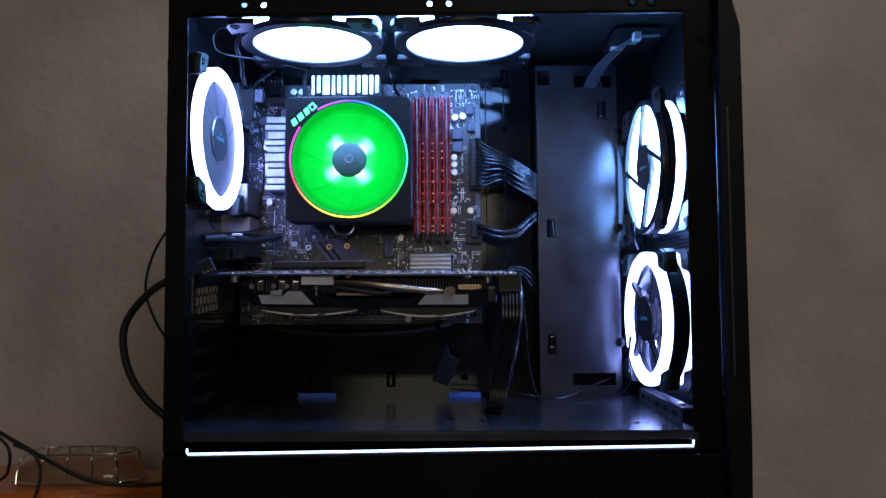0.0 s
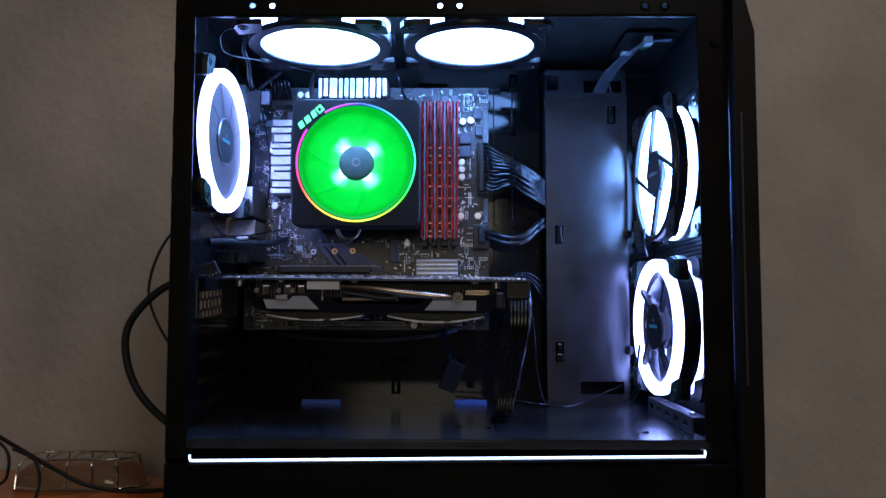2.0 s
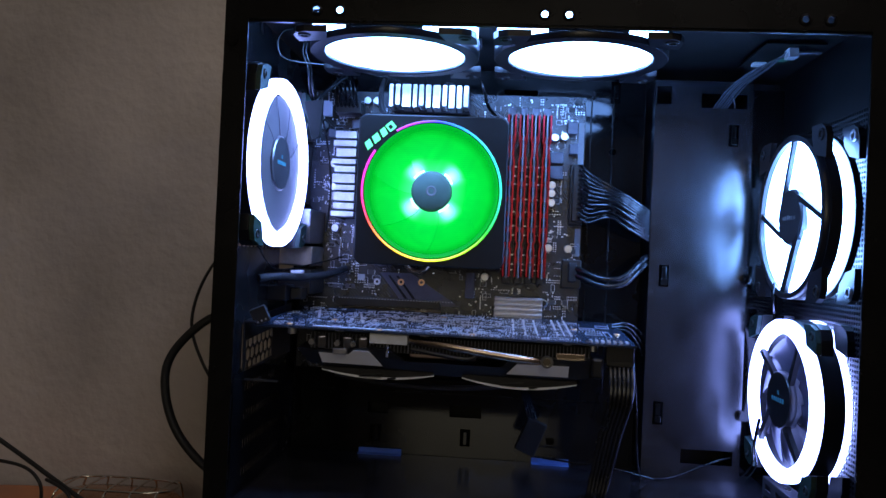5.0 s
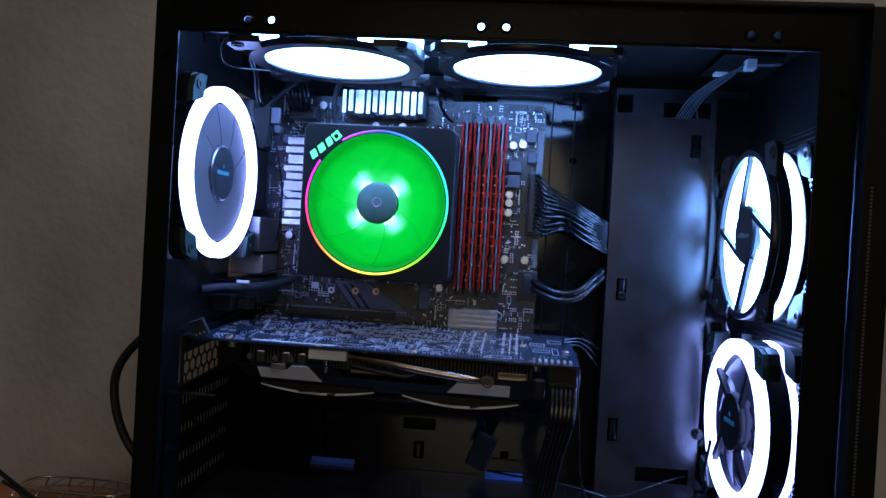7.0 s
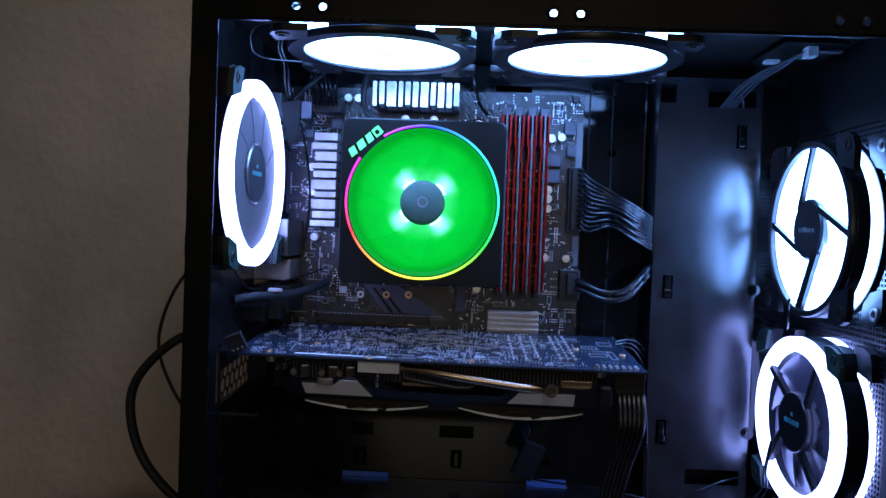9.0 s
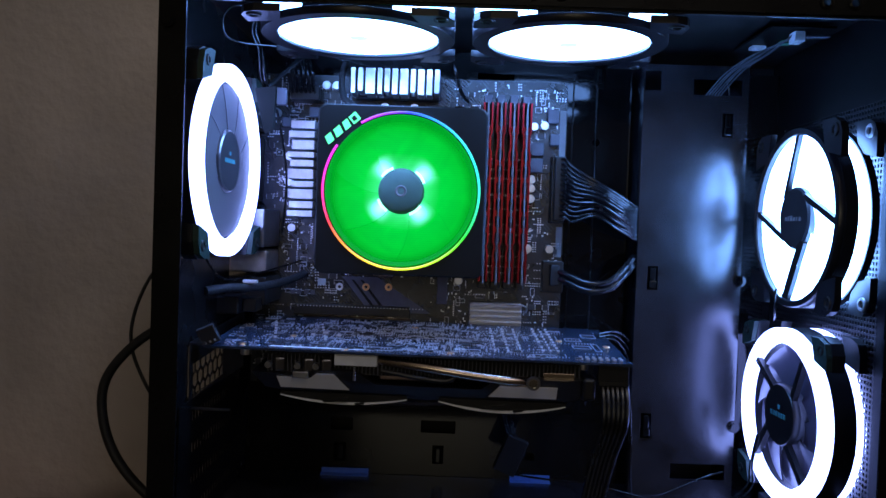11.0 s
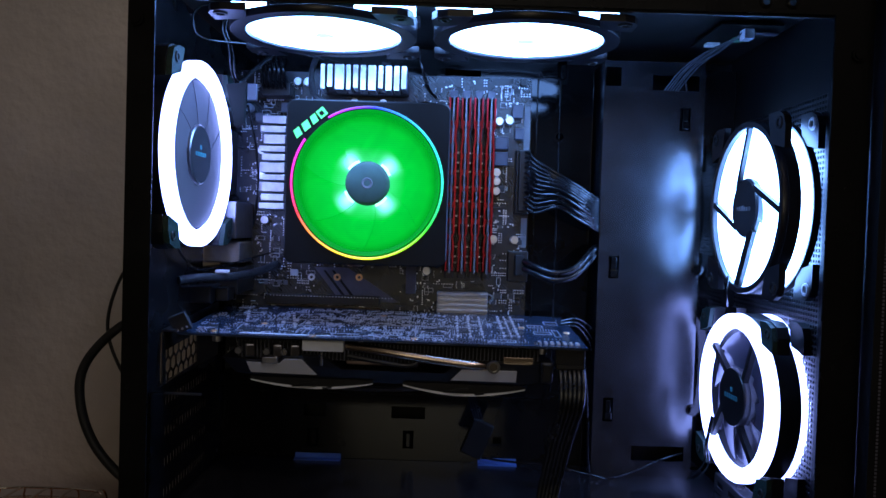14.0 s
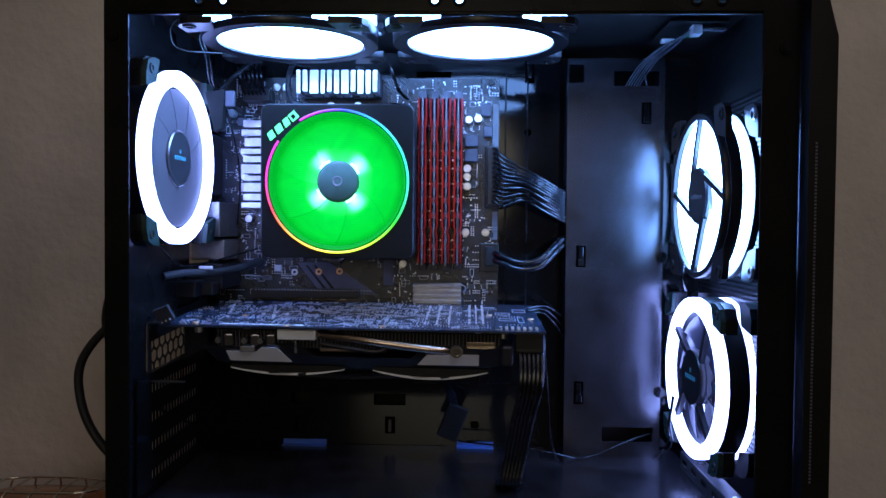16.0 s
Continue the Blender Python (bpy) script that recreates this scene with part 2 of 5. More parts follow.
def wall_with_holes(bm, axis, at, thick, u0, u1, v0, v1, holes):
    """A sheet square to an axis (x or y) with rectangular holes (u0, u1, v0, v1) cut through; u is the other level axis, v is z."""
    us = sorted({u0, u1, *[h[0] for h in holes], *[h[1] for h in holes]})
    vs = sorted({v0, v1, *[h[2] for h in holes], *[h[3] for h in holes]})
    grid = {}

    def vert(i, j, side):
        key = (i, j, side)
        if key not in grid:
            c = at + (thick if side else 0)
            grid[key] = bm.verts.new((c, us[i], vs[j]) if axis == "x" else (us[i], c, vs[j]))
        return grid[key]

    def solid(i, j):
        if not (0 <= i < len(us) - 1 and 0 <= j < len(vs) - 1):
            return False
        cu, cv = (us[i] + us[i + 1]) / 2, (vs[j] + vs[j + 1]) / 2
        return not any(h[0] < cu < h[1] and h[2] < cv < h[3] for h in holes)

    for i in range(len(us) - 1):
        for j in range(len(vs) - 1):
            if not solid(i, j):
                continue
            for s in (0, 1):
                bm.faces.new([vert(i, j, s), vert(i + 1, j, s), vert(i + 1, j + 1, s), vert(i, j + 1, s)])
            for di, dj, e in ((-1, 0, ((0, 0), (0, 1))), (1, 0, ((1, 0), (1, 1))), (0, -1, ((0, 0), (1, 0))), (0, 1, ((0, 1), (1, 1)))):
                if not solid(i + di, j + dj):
                    (a, b), (c, d) = e
                    bm.faces.new([vert(i + a, j + b, 0), vert(i + c, j + d, 0), vert(i + c, j + d, 1), vert(i + a, j + b, 1)])
    bmesh.ops.recalc_face_normals(bm, faces=bm.faces[:])
    return bm


# ---- room ----
def setting(name, bm, m, label, category):
    return tagged(part(name, bm, m, None), label, category, kind="structure")


WY = 0.862
DZ = -0.055                               # desk top
setting("wall_north", boxes((-2.2, 2.2, WY, WY + 0.1, -0.8, 1.9)), WALL, "beige painted wall with fine rough texture", "wall")
setting("wall_south", boxes((-2.2, 2.2, -1.9, -1.8, -0.8, 1.9)), DARK_WALL, "unseen closing wall, darkened to dim its reflection", "wall")
setting("wall_west", boxes((-2.3, -2.2, -1.9, WY + 0.1, -0.8, 1.9)), WALL, "plain beige painted wall", "wall")
setting("wall_east", boxes((2.2, 2.3, -1.9, WY + 0.1, -0.8, 1.9)), WALL, "plain beige painted wall", "wall")
setting("ceiling", boxes((-2.2, 2.2, -1.8, WY, 1.9, 2.0)), WALL, "plain pale room ceiling", "ceiling")
setting("floor", boxes((-2.2, 2.2, -1.8, WY, -0.85, -0.75)), DESK, "dark room floor", "floor")

desk = thing("desk", "dark wooden desk top against the wall", "desk", (0, 0.6, -0.75))
part("desktop", boxes((-1.0, 1.0, 0.25, WY - 0.01, DZ - 0.03, DZ), bevel=0.002), DESK, desk)
for dx in (-0.95, 0.90):
    for dy in (0.30, WY - 0.1):
        part("leg", boxes((dx, dx + 0.05, dy, dy + 0.05, -0.75, DZ - 0.03)), DESK, desk)

# ---- computer case ----
XL, XR, XF = -0.1982, 0.224, 0.2405       # outer left, pillar right, bezel right
YF, YB = 0.497, 0.735                    # open side, far side
ZT = 0.4515
TRAYY = 0.700
FLOOR = 0.108
case = thing("computer_case", "black steel tower computer case with its side panel off", "computer case", (0.02, 0.6, DZ))

# near side frame: rail, pillars, lower cover
bm = bmesh.new()
holes = [(x - 0.0026, x + 0.0026, 0.4338, 0.4388) for x in (-0.139, -0.124, 0.005, 0.020, 0.162, 0.177)]
wall_with_holes(bm, "y", YF, 0.0014, XL, XR, 0.430, ZT, holes)
box(bm, XL, XR, YF + 0.0014, YF + 0.004, 0.4285, 0.430)
rail = part("top_rail", bm, CASE, case)
for x in (-0.139, -0.124, 0.005, 0.020, 0.162, 0.177):
    bm = bmesh.new()
    lathe(bm, [(0.0021, 0.0), (0.0021, 0.0009), (0.0034, 0.0006), (0.0040, 0.0)], 24, Matrix.Translation((x, YF - 0.0001, 0.4363)) @ Matrix.Rotation(radians(90), 4, "X"))
    part("stud_hole", bm, CASE, rail, smooth=True)
bm = boxes((XL, -0.183, YF, YF + 0.0014, 0.094, 0.430))
part("rear_pillar", bm, CASE, case)
bm = boxes((0.2016, XR, YF, YF + 0.0014, 0.094, 0.430))
part("front_pillar", bm, CASE, case)
part("lower_cover", boxes((XL, XR, YF - 0.001, YF + 0.0014, -0.041, 0.0900), bevel=0.0004), CASE, case, "plain black lower side cover")
part("top_panel", boxes((XL - 0.004, XF - 0.012, YF - 0.004, YB, ZT, ZT + 0.0045), bevel=0.0015), BEZEL, case)
part("bottom_panel", boxes((XL, XR, YF + 0.002, YB, -0.0425, -0.0411)), CASE, case)
part("far_side_panel", boxes((XL, XR, YB - 0.0014, YB, -0.041, ZT - 0.001)), CASE, case)
for fx in (-0.16, 0.18):
    for fy in (0.53, 0.70):
        part("foot", cyl(0.014, (fx, fy, DZ), (fx, fy, -0.0425), 20, 0.012), RUBBER, case)
# bezel with the bevelled top corner
bm = bmesh.new()
turned = Matrix(((1, 0, 0, 0), (0, 0, 1, 0), (0, 1, 0, 0), (0, 0, 0, 1)))
plate(bm, [(XR + 0.0005, -0.042), (XF - 0.003, -0.042), (XF, 0.10), (XF, 0.412), (XF - 0.010, ZT - 0.0003), (XR + 0.0005, ZT - 0.0003)], YF - 0.012, YB, turned)
bezel = part("front_bezel", bm, BEZEL, case, "black plastic front bezel with a row of small vent holes")
bm = bmesh.new()
for i in range(96):
    z = 0.15 + i * 0.0021
    box(bm, 0.2285, 0.2297, YF - 0.0123, YF - 0.0119, z, z + 0.0012)
part("vent_dots", bm, COIL, bezel, kind="stuff")
# screws and studs of the frame
for sx, sz in ((-0.193, 0.416), (-0.191, 0.128), (0.2155, 0.408), (0.214, 0.118), (0.2195, 0.104)):
    bm = cyl(0.0040, (sx, YF, sz), (sx, YF - 0.0014, sz), 20)
    cylinder(bm, 0.0026, (sx, YF - 0.0014, sz), (sx, YF - 0.0022, sz), 16)
    part("frame_screw", bm, CASE, case, smooth=True)

# back wall of the chamber: the board tray with its stamped holes
bm = bmesh.new()
tray_holes = [(0.0735, 0.0805, 0.3778, 0.3848), (0.074, 0.082, 0.424, 0.443), (-0.019, 0.0105, 0.4285, 0.4335),
              (-0.128, -0.110, 0.143, 0.153), (-0.125, -0.115, 0.118, 0.133), (-0.055, -0.027, 0.143, 0.153), (-0.045, -0.036, 0.118, 0.133),
              (0.030, 0.037, 0.124, 0.130)]
wall_with_holes(bm, "y", TRAYY, 0.0012, XL + 0.002, 0.104, FLOOR, ZT - 0.002, tray_holes)
tray = part("board_tray", bm, TRAY, case, "black steel tray with stamped holes and creases")
bm = bmesh.new()
tube(bm, [(0.058, TRAYY, 0.20), (0.058, TRAYY, 0.30), (0.058, TRAYY, 0.424), (0.062, TRAYY, 0.429), (0.073, TRAYY, 0.429), (0.0765, TRAYY, 0.424), (0.0765, TRAYY, 0.40), (0.0765, TRAYY, 0.17)], 0.0007, 8, 6)
part("stamped_crease", bm, CASE, tray, smooth=True)
bm = bmesh.new()
tube(bm, [(-0.17, TRAYY, 0.163), (0.02, TRAYY, 0.163), (0.076, TRAYY, 0.163)], 0.0007, 8, 6)
part("stamped_crease", bm, CASE, tray, smooth=True)
for hx, hz in ((-0.119, 0.1255), (-0.0405, 0.1255), (0.078, 0.4335)):
    part("tie_loop", boxes((hx - 0.002, hx + 0.002, TRAYY - 0.003, TRAYY - 0.001, hz - 0.006, hz + 0.006), bevel=0.0008), TRAY, tray)
bm = bmesh.new()
lathe(bm, [(0.0028, 0.0), (0.0062, 0.0), (0.0060, 0.0005), (0.0030, 0.0005)], 28, Matrix.Translation((0.077, TRAYY, 0.3813)) @ Matrix.Rotation(radians(90), 4, "X"))
part("hole_rim", bm, TRAY, tray, smooth=True)
part("hidden_wall", boxes((XL + 0.002, 0.226, 0.722, 0.7232, 0.0, ZT - 0.002)), DARK, case)

# raised cable cover with clips
bm = bmesh.new()
CY = 0.676
cover_holes = [(0.146, 0.183, 0.4175, 0.4295), (0.169, 0.177, 0.386, 0.404), (0.1165, 0.1245, 0.267, 0.285), (0.1160, 0.1240, 0.152, 0.171),
               (0.140, 0.182, 0.121, 0.133), (0.1085, 0.121, 0.420, 0.435)]
wall_with_holes(bm, "y", CY, 0.0012, 0.108, 0.188, FLOOR, 0.440, cover_holes)
box(bm, 0.108, 0.1092, CY + 0.0012, TRAYY + 0.02, FLOOR, 0.440)
box(bm, 0.1868, 0.188, CY + 0.0012, TRAYY + 0.02, FLOOR, 0.440)
cover = part("cable_cover", bm, COVER, case, "black steel cable cover with clip slots, dusty")
for cx, cz in ((0.173, 0.395), (0.1205, 0.276), (0.120, 0.1615)):
    bm = boxes((cx - 0.0028, cx + 0.0028, CY - 0.0022, CY + 0.004, cz - 0.008, cz - 0.002), (cx - 0.0022, cx + 0.0022, CY - 0.0012, CY + 0.003, cz - 0.002, cz + 0.008), bevel=0.0006)
    part("clip", bm, TRAY, cover)
for sx, sz in ((0.1872, 0.163), (0.1872, 0.276)):
    bm = cyl(0.0045, (sx, CY, sz), (sx, CY - 0.0015, sz), 20)
    cylinder(bm, 0.0028, (sx, CY - 0.0015, sz), (sx, CY - 0.0028, sz), 16)
    part("thumb_screw", bm, TRAY, cover, smooth=True)
part("cover_return", boxes((0.189, 0.2265, 0.7045, 0.7057, FLOOR, 0.44)), TRAY, case)

# floor over the power supply
bm = boxes((XL + 0.002, 0.2045, YF + 0.0006, 0.699, FLOOR - 0.0012, FLOOR), (-0.1825, 0.2045, YF - 0.0008, YF + 0.0004, 0.1012, FLOOR - 0.0013))
shroud_floor = part("power_supply_shroud", bm, COVER, case, "glossy black steel cover over the power supply")
for fx, fy in ((0.166, 0.530), (0.02, 0.56), (0.045, 0.55), (-0.09, 0.54)):
    part("floor_screw", cyl(0.0026, (fx, fy, FLOOR), (fx, fy, FLOOR + 0.0007), 16), TRAY, shroud_floor)

# rear wall with fan grille and expansion slot covers
bm = bmesh.new()
rear_holes = [(0.503, 0.627, 0.283, 0.407), (0.640, 0.690, 0.255, 0.418), (0.556, 0.634, 0.196, 0.229), (0.550, 0.664, 0.1155, 0.194)]
wall_with_holes(bm, "x", XL, 0.0014, YF + 0.002, YB - 0.002, -0.041, ZT - 0.001, rear_holes)
rear = part("rear_panel", bm, CASE, case, "black steel rear panel with slot covers")
for i in range(6):
    z0 = 0.1140 + i * 0.0204
    if 0.190 < z0 + 0.009 < 0.240:
        continue
    bm = bmesh.new()
    holes = [(0.560 + k * 0.0057, 0.5629 + k * 0.0057, z0 + 0.0060, z0 + 0.0122) for k in range(16)]
    wall_with_holes(bm, "x", XL + 0.003, 0.0008, 0.535, 0.666, z0, z0 + 0.0203, holes)
    part("slot_cover", bm, TRAY, rear)

# honeycomb grille behind the rear fan is left as bars
bm = bmesh.new()
for k in range(15):
    y = 0.503 + k * 0.0088
    box(bm, XL + 0.0002, XL + 0.0012, y, y + 0.0016, 0.283, 0.407)
for k in range(15):
    z = 0.283 + k * 0.0088
    box(bm, XL + 0.0003, XL + 0.0011, 0.503, 0.627, z, z + 0.0016)
part("grille", bm, CASE, rear)

# front wall of the chamber: perforated steel
FX = 0.2225
bm = bmesh.new()
mesh_holes = []
wall_with_holes(bm, "x", FX, 0.0012, YF + 0.017, 0.704, 0.03, ZT - 0.0002, [(0.545, 0.690, 0.135, 0.265), (0.545, 0.690, 0.262, 0.395)])
front_wall = part("front_wall", bm, BEZEL, case)
bm = bmesh.new()
for i in range(74):
    z = 0.136 + i * 0.0035
    box(bm, FX + 0.0002, FX + 0.001, 0.545, 0.690, z, z + 0.0014)
for i in range(41):
    y = 0.546 + i * 0.0035
    box(bm, FX + 0.0003, FX + 0.0011, y, y + 0.0014, 0.135, 0.395)
part("perforated_sheet", bm, PLASTIC, front_wall, "fine perforated steel mesh", kind="stuff")

# light strip along the lower edge of the opening
strip = thing("led_strip", "thin white glowing light strip along the case edge", "light strip", (0.0125, YF, 0.0965))
def on_strip(bm):
    """The strip sits slightly askew: its rear end is lower."""
    for v in bm.verts:
        v.co.z += (v.co.x - 0.011) * 0.0108
    return bm


part("diffuser", on_strip(boxes((-0.178, 0.1998, YF - 0.0045, YF - 0.0012, 0.0943, 0.0954), bevel=0.0003)), LIT_STRIP, strip)
part("carrier", on_strip(boxes((-0.179, 0.2008, YF - 0.0045, YF - 0.0012, 0.0918, 0.0936))), PLASTIC, strip)
for ex in (-0.1785, 0.1998):
    part("end_cap", on_strip(boxes((ex - 0.0004, ex + 0.0004, YF - 0.0045, YF - 0.0025, 0.0957, 0.0990))), LIT_STRIP, strip)

# ---- case fans: local z points out of the seen face, the body lies below z = 0 ----
FRAME = material("glossy_black_frame", (0.010, 0.010, 0.013), 0.3, 0.0, 0.2, 80, 0.05, 1200)


def ear_outline(sx, sy, lo=0.036, hi=0.060, cut=0.009, inner=0.0405):
    pts = [(lo, hi), (hi - cut, hi), (hi - 0.003, hi - 0.003), (hi, hi - cut), (hi, lo), (inner, inner)]
    pts = [(x * sx, y * sy) for x, y in pts]
    return pts if sx * sy > 0 else pts[::-1]


def fan_blade(bm, r0, r1, a0, width, z0, z1, n=7, twist=18.0, thick=0.0012):
    rows = []
    for i in range(n + 1):
        f = i / n
        r = r0 + (r1 - r0) * f
        mid = a0 + twist * f
        row = []
        for j in range(6):
            g = j / 5
            a = radians(mid + width * (g - 0.5))
            z = z0 + (z1 - z0) * (g ** 1.2)
            row.append((Vector((r * math.cos(a), r * math.sin(a), z)), Vector((r * math.cos(a), r * math.sin(a), z - thick))))
        rows.append([(bm.verts.new(p), bm.verts.new(q)) for p, q in row])
    for i in range(n):
        for j in range(5):
            for s in (0, 1):
                bm.faces.new([rows[i][j][s], rows[i + 1][j][s], rows[i + 1][j + 1][s], rows[i][j + 1][s]])
    for i in range(n):
        for j in (0, 5):
            bm.faces.new([rows[i][j][0], rows[i + 1][j][0], rows[i + 1][j][1], rows[i][j][1]])
    for i in (0, n):
        for j in range(5):
            bm.faces.new([rows[i][j][0], rows[i][j + 1][0], rows[i][j + 1][1], rows[i][j][1]])
    bmesh.ops.recalc_face_normals(bm, faces=bm.faces[:])
    return bm


def strut(bm, r0, r1, a, lean, w, z0, z1):
    p, q = Vector((r0 * math.cos(radians(a)), r0 * math.sin(radians(a)), 0)), Vector((r1 * math.cos(radians(a + lean)), r1 * math.sin(radians(a + lean)), 0))
    d = (q - p).normalized()
    s = Vector((-d.y, d.x, 0)) * w / 2
    return plate(bm, [tuple(v)[:2] for v in (p - s, q - s, q + s, p + s)], z0, z1)


def disc_fan(name, label, group, struts, hub_r=0.021, spin=0.0, rim=0.0556):
    """Black framed fan whose clear blades glow white."""
    fan = thing(name, label, "case fan", group=group)
    bm = bmesh.new()
    lathe(bm, [(rim - 0.0004, -0.0005), (rim + 0.0006, 0.0004), (0.0594, 0.0002), (0.0600, -0.0006), (0.0600, -0.0042), (rim - 0.0004, -0.0042)], 72)
    frame_ob = part("frame", bm, FRAME, fan, smooth=True)
    for k in range(4):
        half = 45 if struts else 25
        bm = bmesh.new()
        lathe(bm, [(0.0590, -0.0043), (0.0601, -0.0043), (0.0601, -0.0120), (0.0590, -0.0120)], 18, a0=90 * k - half, a1=90 * k + half)
        part("side_wall", bm, FRAME, frame_ob, smooth=True)
    bm = bmesh.new()
    lathe(bm, [(0.0572, -0.0045), (0.0588, -0.0045), (0.0588, -0.0198), (0.0572, -0.0198)], 72)
    part("light_band", bm, LIT, fan, "white glowing band")
    bm = bmesh.new()
    lathe(bm, [(0.0560, -0.0200), (0.0600, -0.0200), (0.0600, -0.0240), (0.0595, -0.025), (0.0560, -0.025)], 72)
    part("frame", bm, FRAME, fan, smooth=True)
    for sx in (1, -1):
        for sy in (1, -1):
            for z0, z1 in ((-0.0040, 0.0003), (-0.0253, -0.0208)):
                bm = plate(bmesh.new(), ear_outline(sx, sy), z0, z1)
                ear = part("corner_ear", bm, FRAME, fan)
                bm = bmesh.new()
                lathe(bm, [(0.0022, z1), (0.0044, z1), (0.0040, z1 + 0.0010), (0.0026, z1 + 0.0010)], 20, Matrix.Translation((0.0525 * sx, 0.0525 * sy, 0)))
                part("screw_hole", bm, GREY_EDGE if z1 < -0.015 else RUBBER, ear, smooth=True)
    top = -0.0046 if struts else -0.0016
    for k in range(7):
        part("blade", fan_blade(bmesh.new(), hub_r - 0.002, rim - 0.0008, spin + k * 360 / 7, 84.0, top - (0.0030 if struts else 0.0006), top, thick=0.0006), LIT, fan, "glowing white fan blade" if k == 0 else "", smooth=True)
    hub_z = -0.0009
    bm = bmesh.new()
    lathe(bm, [(0.0, hub_z), (hub_r - 0.0015, hub_z), (hub_r, hub_z - 0.0015), (hub_r, -0.022), (0.0, -0.022)], 40, closed=False)
    hub = part("hub", bm, HUB if struts else LIT, fan, smooth=True)
    if struts:
        for a, w in ((137, 0.0040), (45, 0.0040), (310, 0.0078), (225, 0.0040)):
            part("strut", strut(bmesh.new(), hub_r * 0.93, 0.0568, a, -49, w, -0.0040, -0.0010), PLASTIC, fan)
        # maker's mark on the motor plate, as plain strokes
        bm = bmesh.new()
        for i, (w, h) in enumerate(((0.0026, 0.0026), (0.0026, 0.0032), (0.0030, 0.0036), (0.0026, 0.0026), (0.0018, 0.0026), (0.0026, 0.0026))):
            x = -0.0115 + i * 0.0040
            box(bm, x, x + w, -0.002, -0.002 + h, hub_z, hub_z + 0.0003)
        part("mark", bm, GREY_PRINT, hub)
    else:
        # faint disc on the glowing hub, painted as weaker emission, no lamp of its own
        bm = bmesh.new()
        lathe(bm, [(0.0, hub_z + 0.0003), (0.0060, hub_z + 0.0003), (0.0060, hub_z + 0.0001), (0.0, hub_z + 0.0001)], 32, closed=False)
        part("label", bm, emitter("dimmed_hub_glow", LED, 4.5), hub)
    return fan


def ring_fan(name, label, struts, spin=0.0, deep=0.025):
    """Fan with two white glowing rings and a dark middle."""
    fan = thing(name, label, "case fan")
    for z1, z0 in ((0.0, -0.0060), (0.0070 - deep, -deep)):
        bm = bmesh.new()
        lathe(bm, [(0.0497, z1 - 0.0015), (0.0512, z1), (0.0590, z1), (0.0600, z1 - 0.001), (0.0600, z0), (0.0497, z0)], 80)
        lit = z1 == 0.0 or struts
        part("glow_ring" if lit else "rear_ring", bm, LIT_RING if lit else FRAME, fan, "white glowing ring" if lit else "", smooth=True)
    bm = bmesh.new()
    lathe(bm, [(0.0540, -0.0061), (0.0602, -0.0061), (0.0602, 0.0072 - deep), (0.0540, 0.0072 - deep)], 72)
    part("frame", bm, PLASTIC, fan, smooth=True)
    for sx in (1, -1):
        for sy in (1, -1):
            for z0, z1 in ((-0.0105, -0.0025), (0.0002 - deep, 0.0080 - deep)):
                part("corner_ear", plate(bmesh.new(), ear_outline(sx, sy, 0.040, 0.0605, 0.010, 0.0440), z0, z1), PLASTIC, fan)
            bm = plate(bmesh.new(), ear_outline(sx, sy, 0.0405, 0.0600, 0.011, 0.0450), -0.0024, 0.0009)
            pad = part("rubber_pad", bm, GASKET, fan, "dark green-black rubber corner pad")
            bm = bmesh.new()
            lathe(bm, [(0.0016, 0.0009), (0.0034, 0.0009), (0.0030, 0.0017), (0.0019, 0.0017)], 20, Matrix.Translation((0.0525 * sx, 0.0525 * sy, 0)))
            part("screw_hole", bm, RUBBER, pad, smooth=True)
    for k in range(9):
        part("blade", fan_blade(bmesh.new(), 0.019, 0.0482, spin + k * 40, 64.0, -0.0130 if struts else -0.0045, -0.0080 if struts else -0.0040, twist=26 if struts else 14), FROST_DARK if struts else FROST, fan, "frosted clear fan blade" if k == 0 else "", smooth=True)
    hub_z = -0.0022
    bm = bmesh.new()
    lathe(bm, [(0.0, hub_z), (0.0185, hub_z), (0.0200, hub_z - 0.002), (0.0200, -0.022), (0.0, -0.022)], 48, closed=False)
    hub = part("hub", bm, HUB, fan, smooth=True)
    bm = bmesh.new()
    lathe(bm, [(0.0187, hub_z + 0.0002), (0.0196, hub_z - 0.0006), (0.0190, hub_z - 0.0008), (0.0183, hub_z)], 48)
    part("hub_rim", bm, GUN, hub, smooth=True)
    bm = bmesh.new()
    for i in range(6):
        x = -0.0095 + i * 0.0033
        box(bm, x, x + 0.0021, -0.0012, 0.0016, hub_z, hub_z + 0.0003)
    box(bm, -0.0012, 0.0012, 0.0035, 0.0060, hub_z, hub_z + 0.0003)
    part("mark", bm, TEAL, hub)
    if struts:
        bm = bmesh.new()
        lathe(bm, [(0.0, 0.0), (0.0205, 0.0), (0.0215, -0.0012), (0.0215, -0.0050), (0.0, -0.0050)], 40, closed=False)
        plate_ob = part("motor_plate", bm, PLASTIC, fan, smooth=True)
        bm = bmesh.new()
        for i in range(6):
            x = -0.0110 + i * 0.0037
            box(bm, x, x + 0.0024, -0.0015, 0.0018, 0.0, 0.0003)
        box(bm, -0.0014, 0.0014, 0.0040, 0.0070, 0.0, 0.0003)
        part("mark", bm, TEAL, plate_ob)
        for a, w in ((121, 0.0048), (38, 0.0046), (291, 0.0050), (206, 0.0056)):
            part("strut", strut(bmesh.new(), 0.0165, 0.0515, a, 19, w, -0.0045, -0.0008), PLASTIC, fan)
    return fan


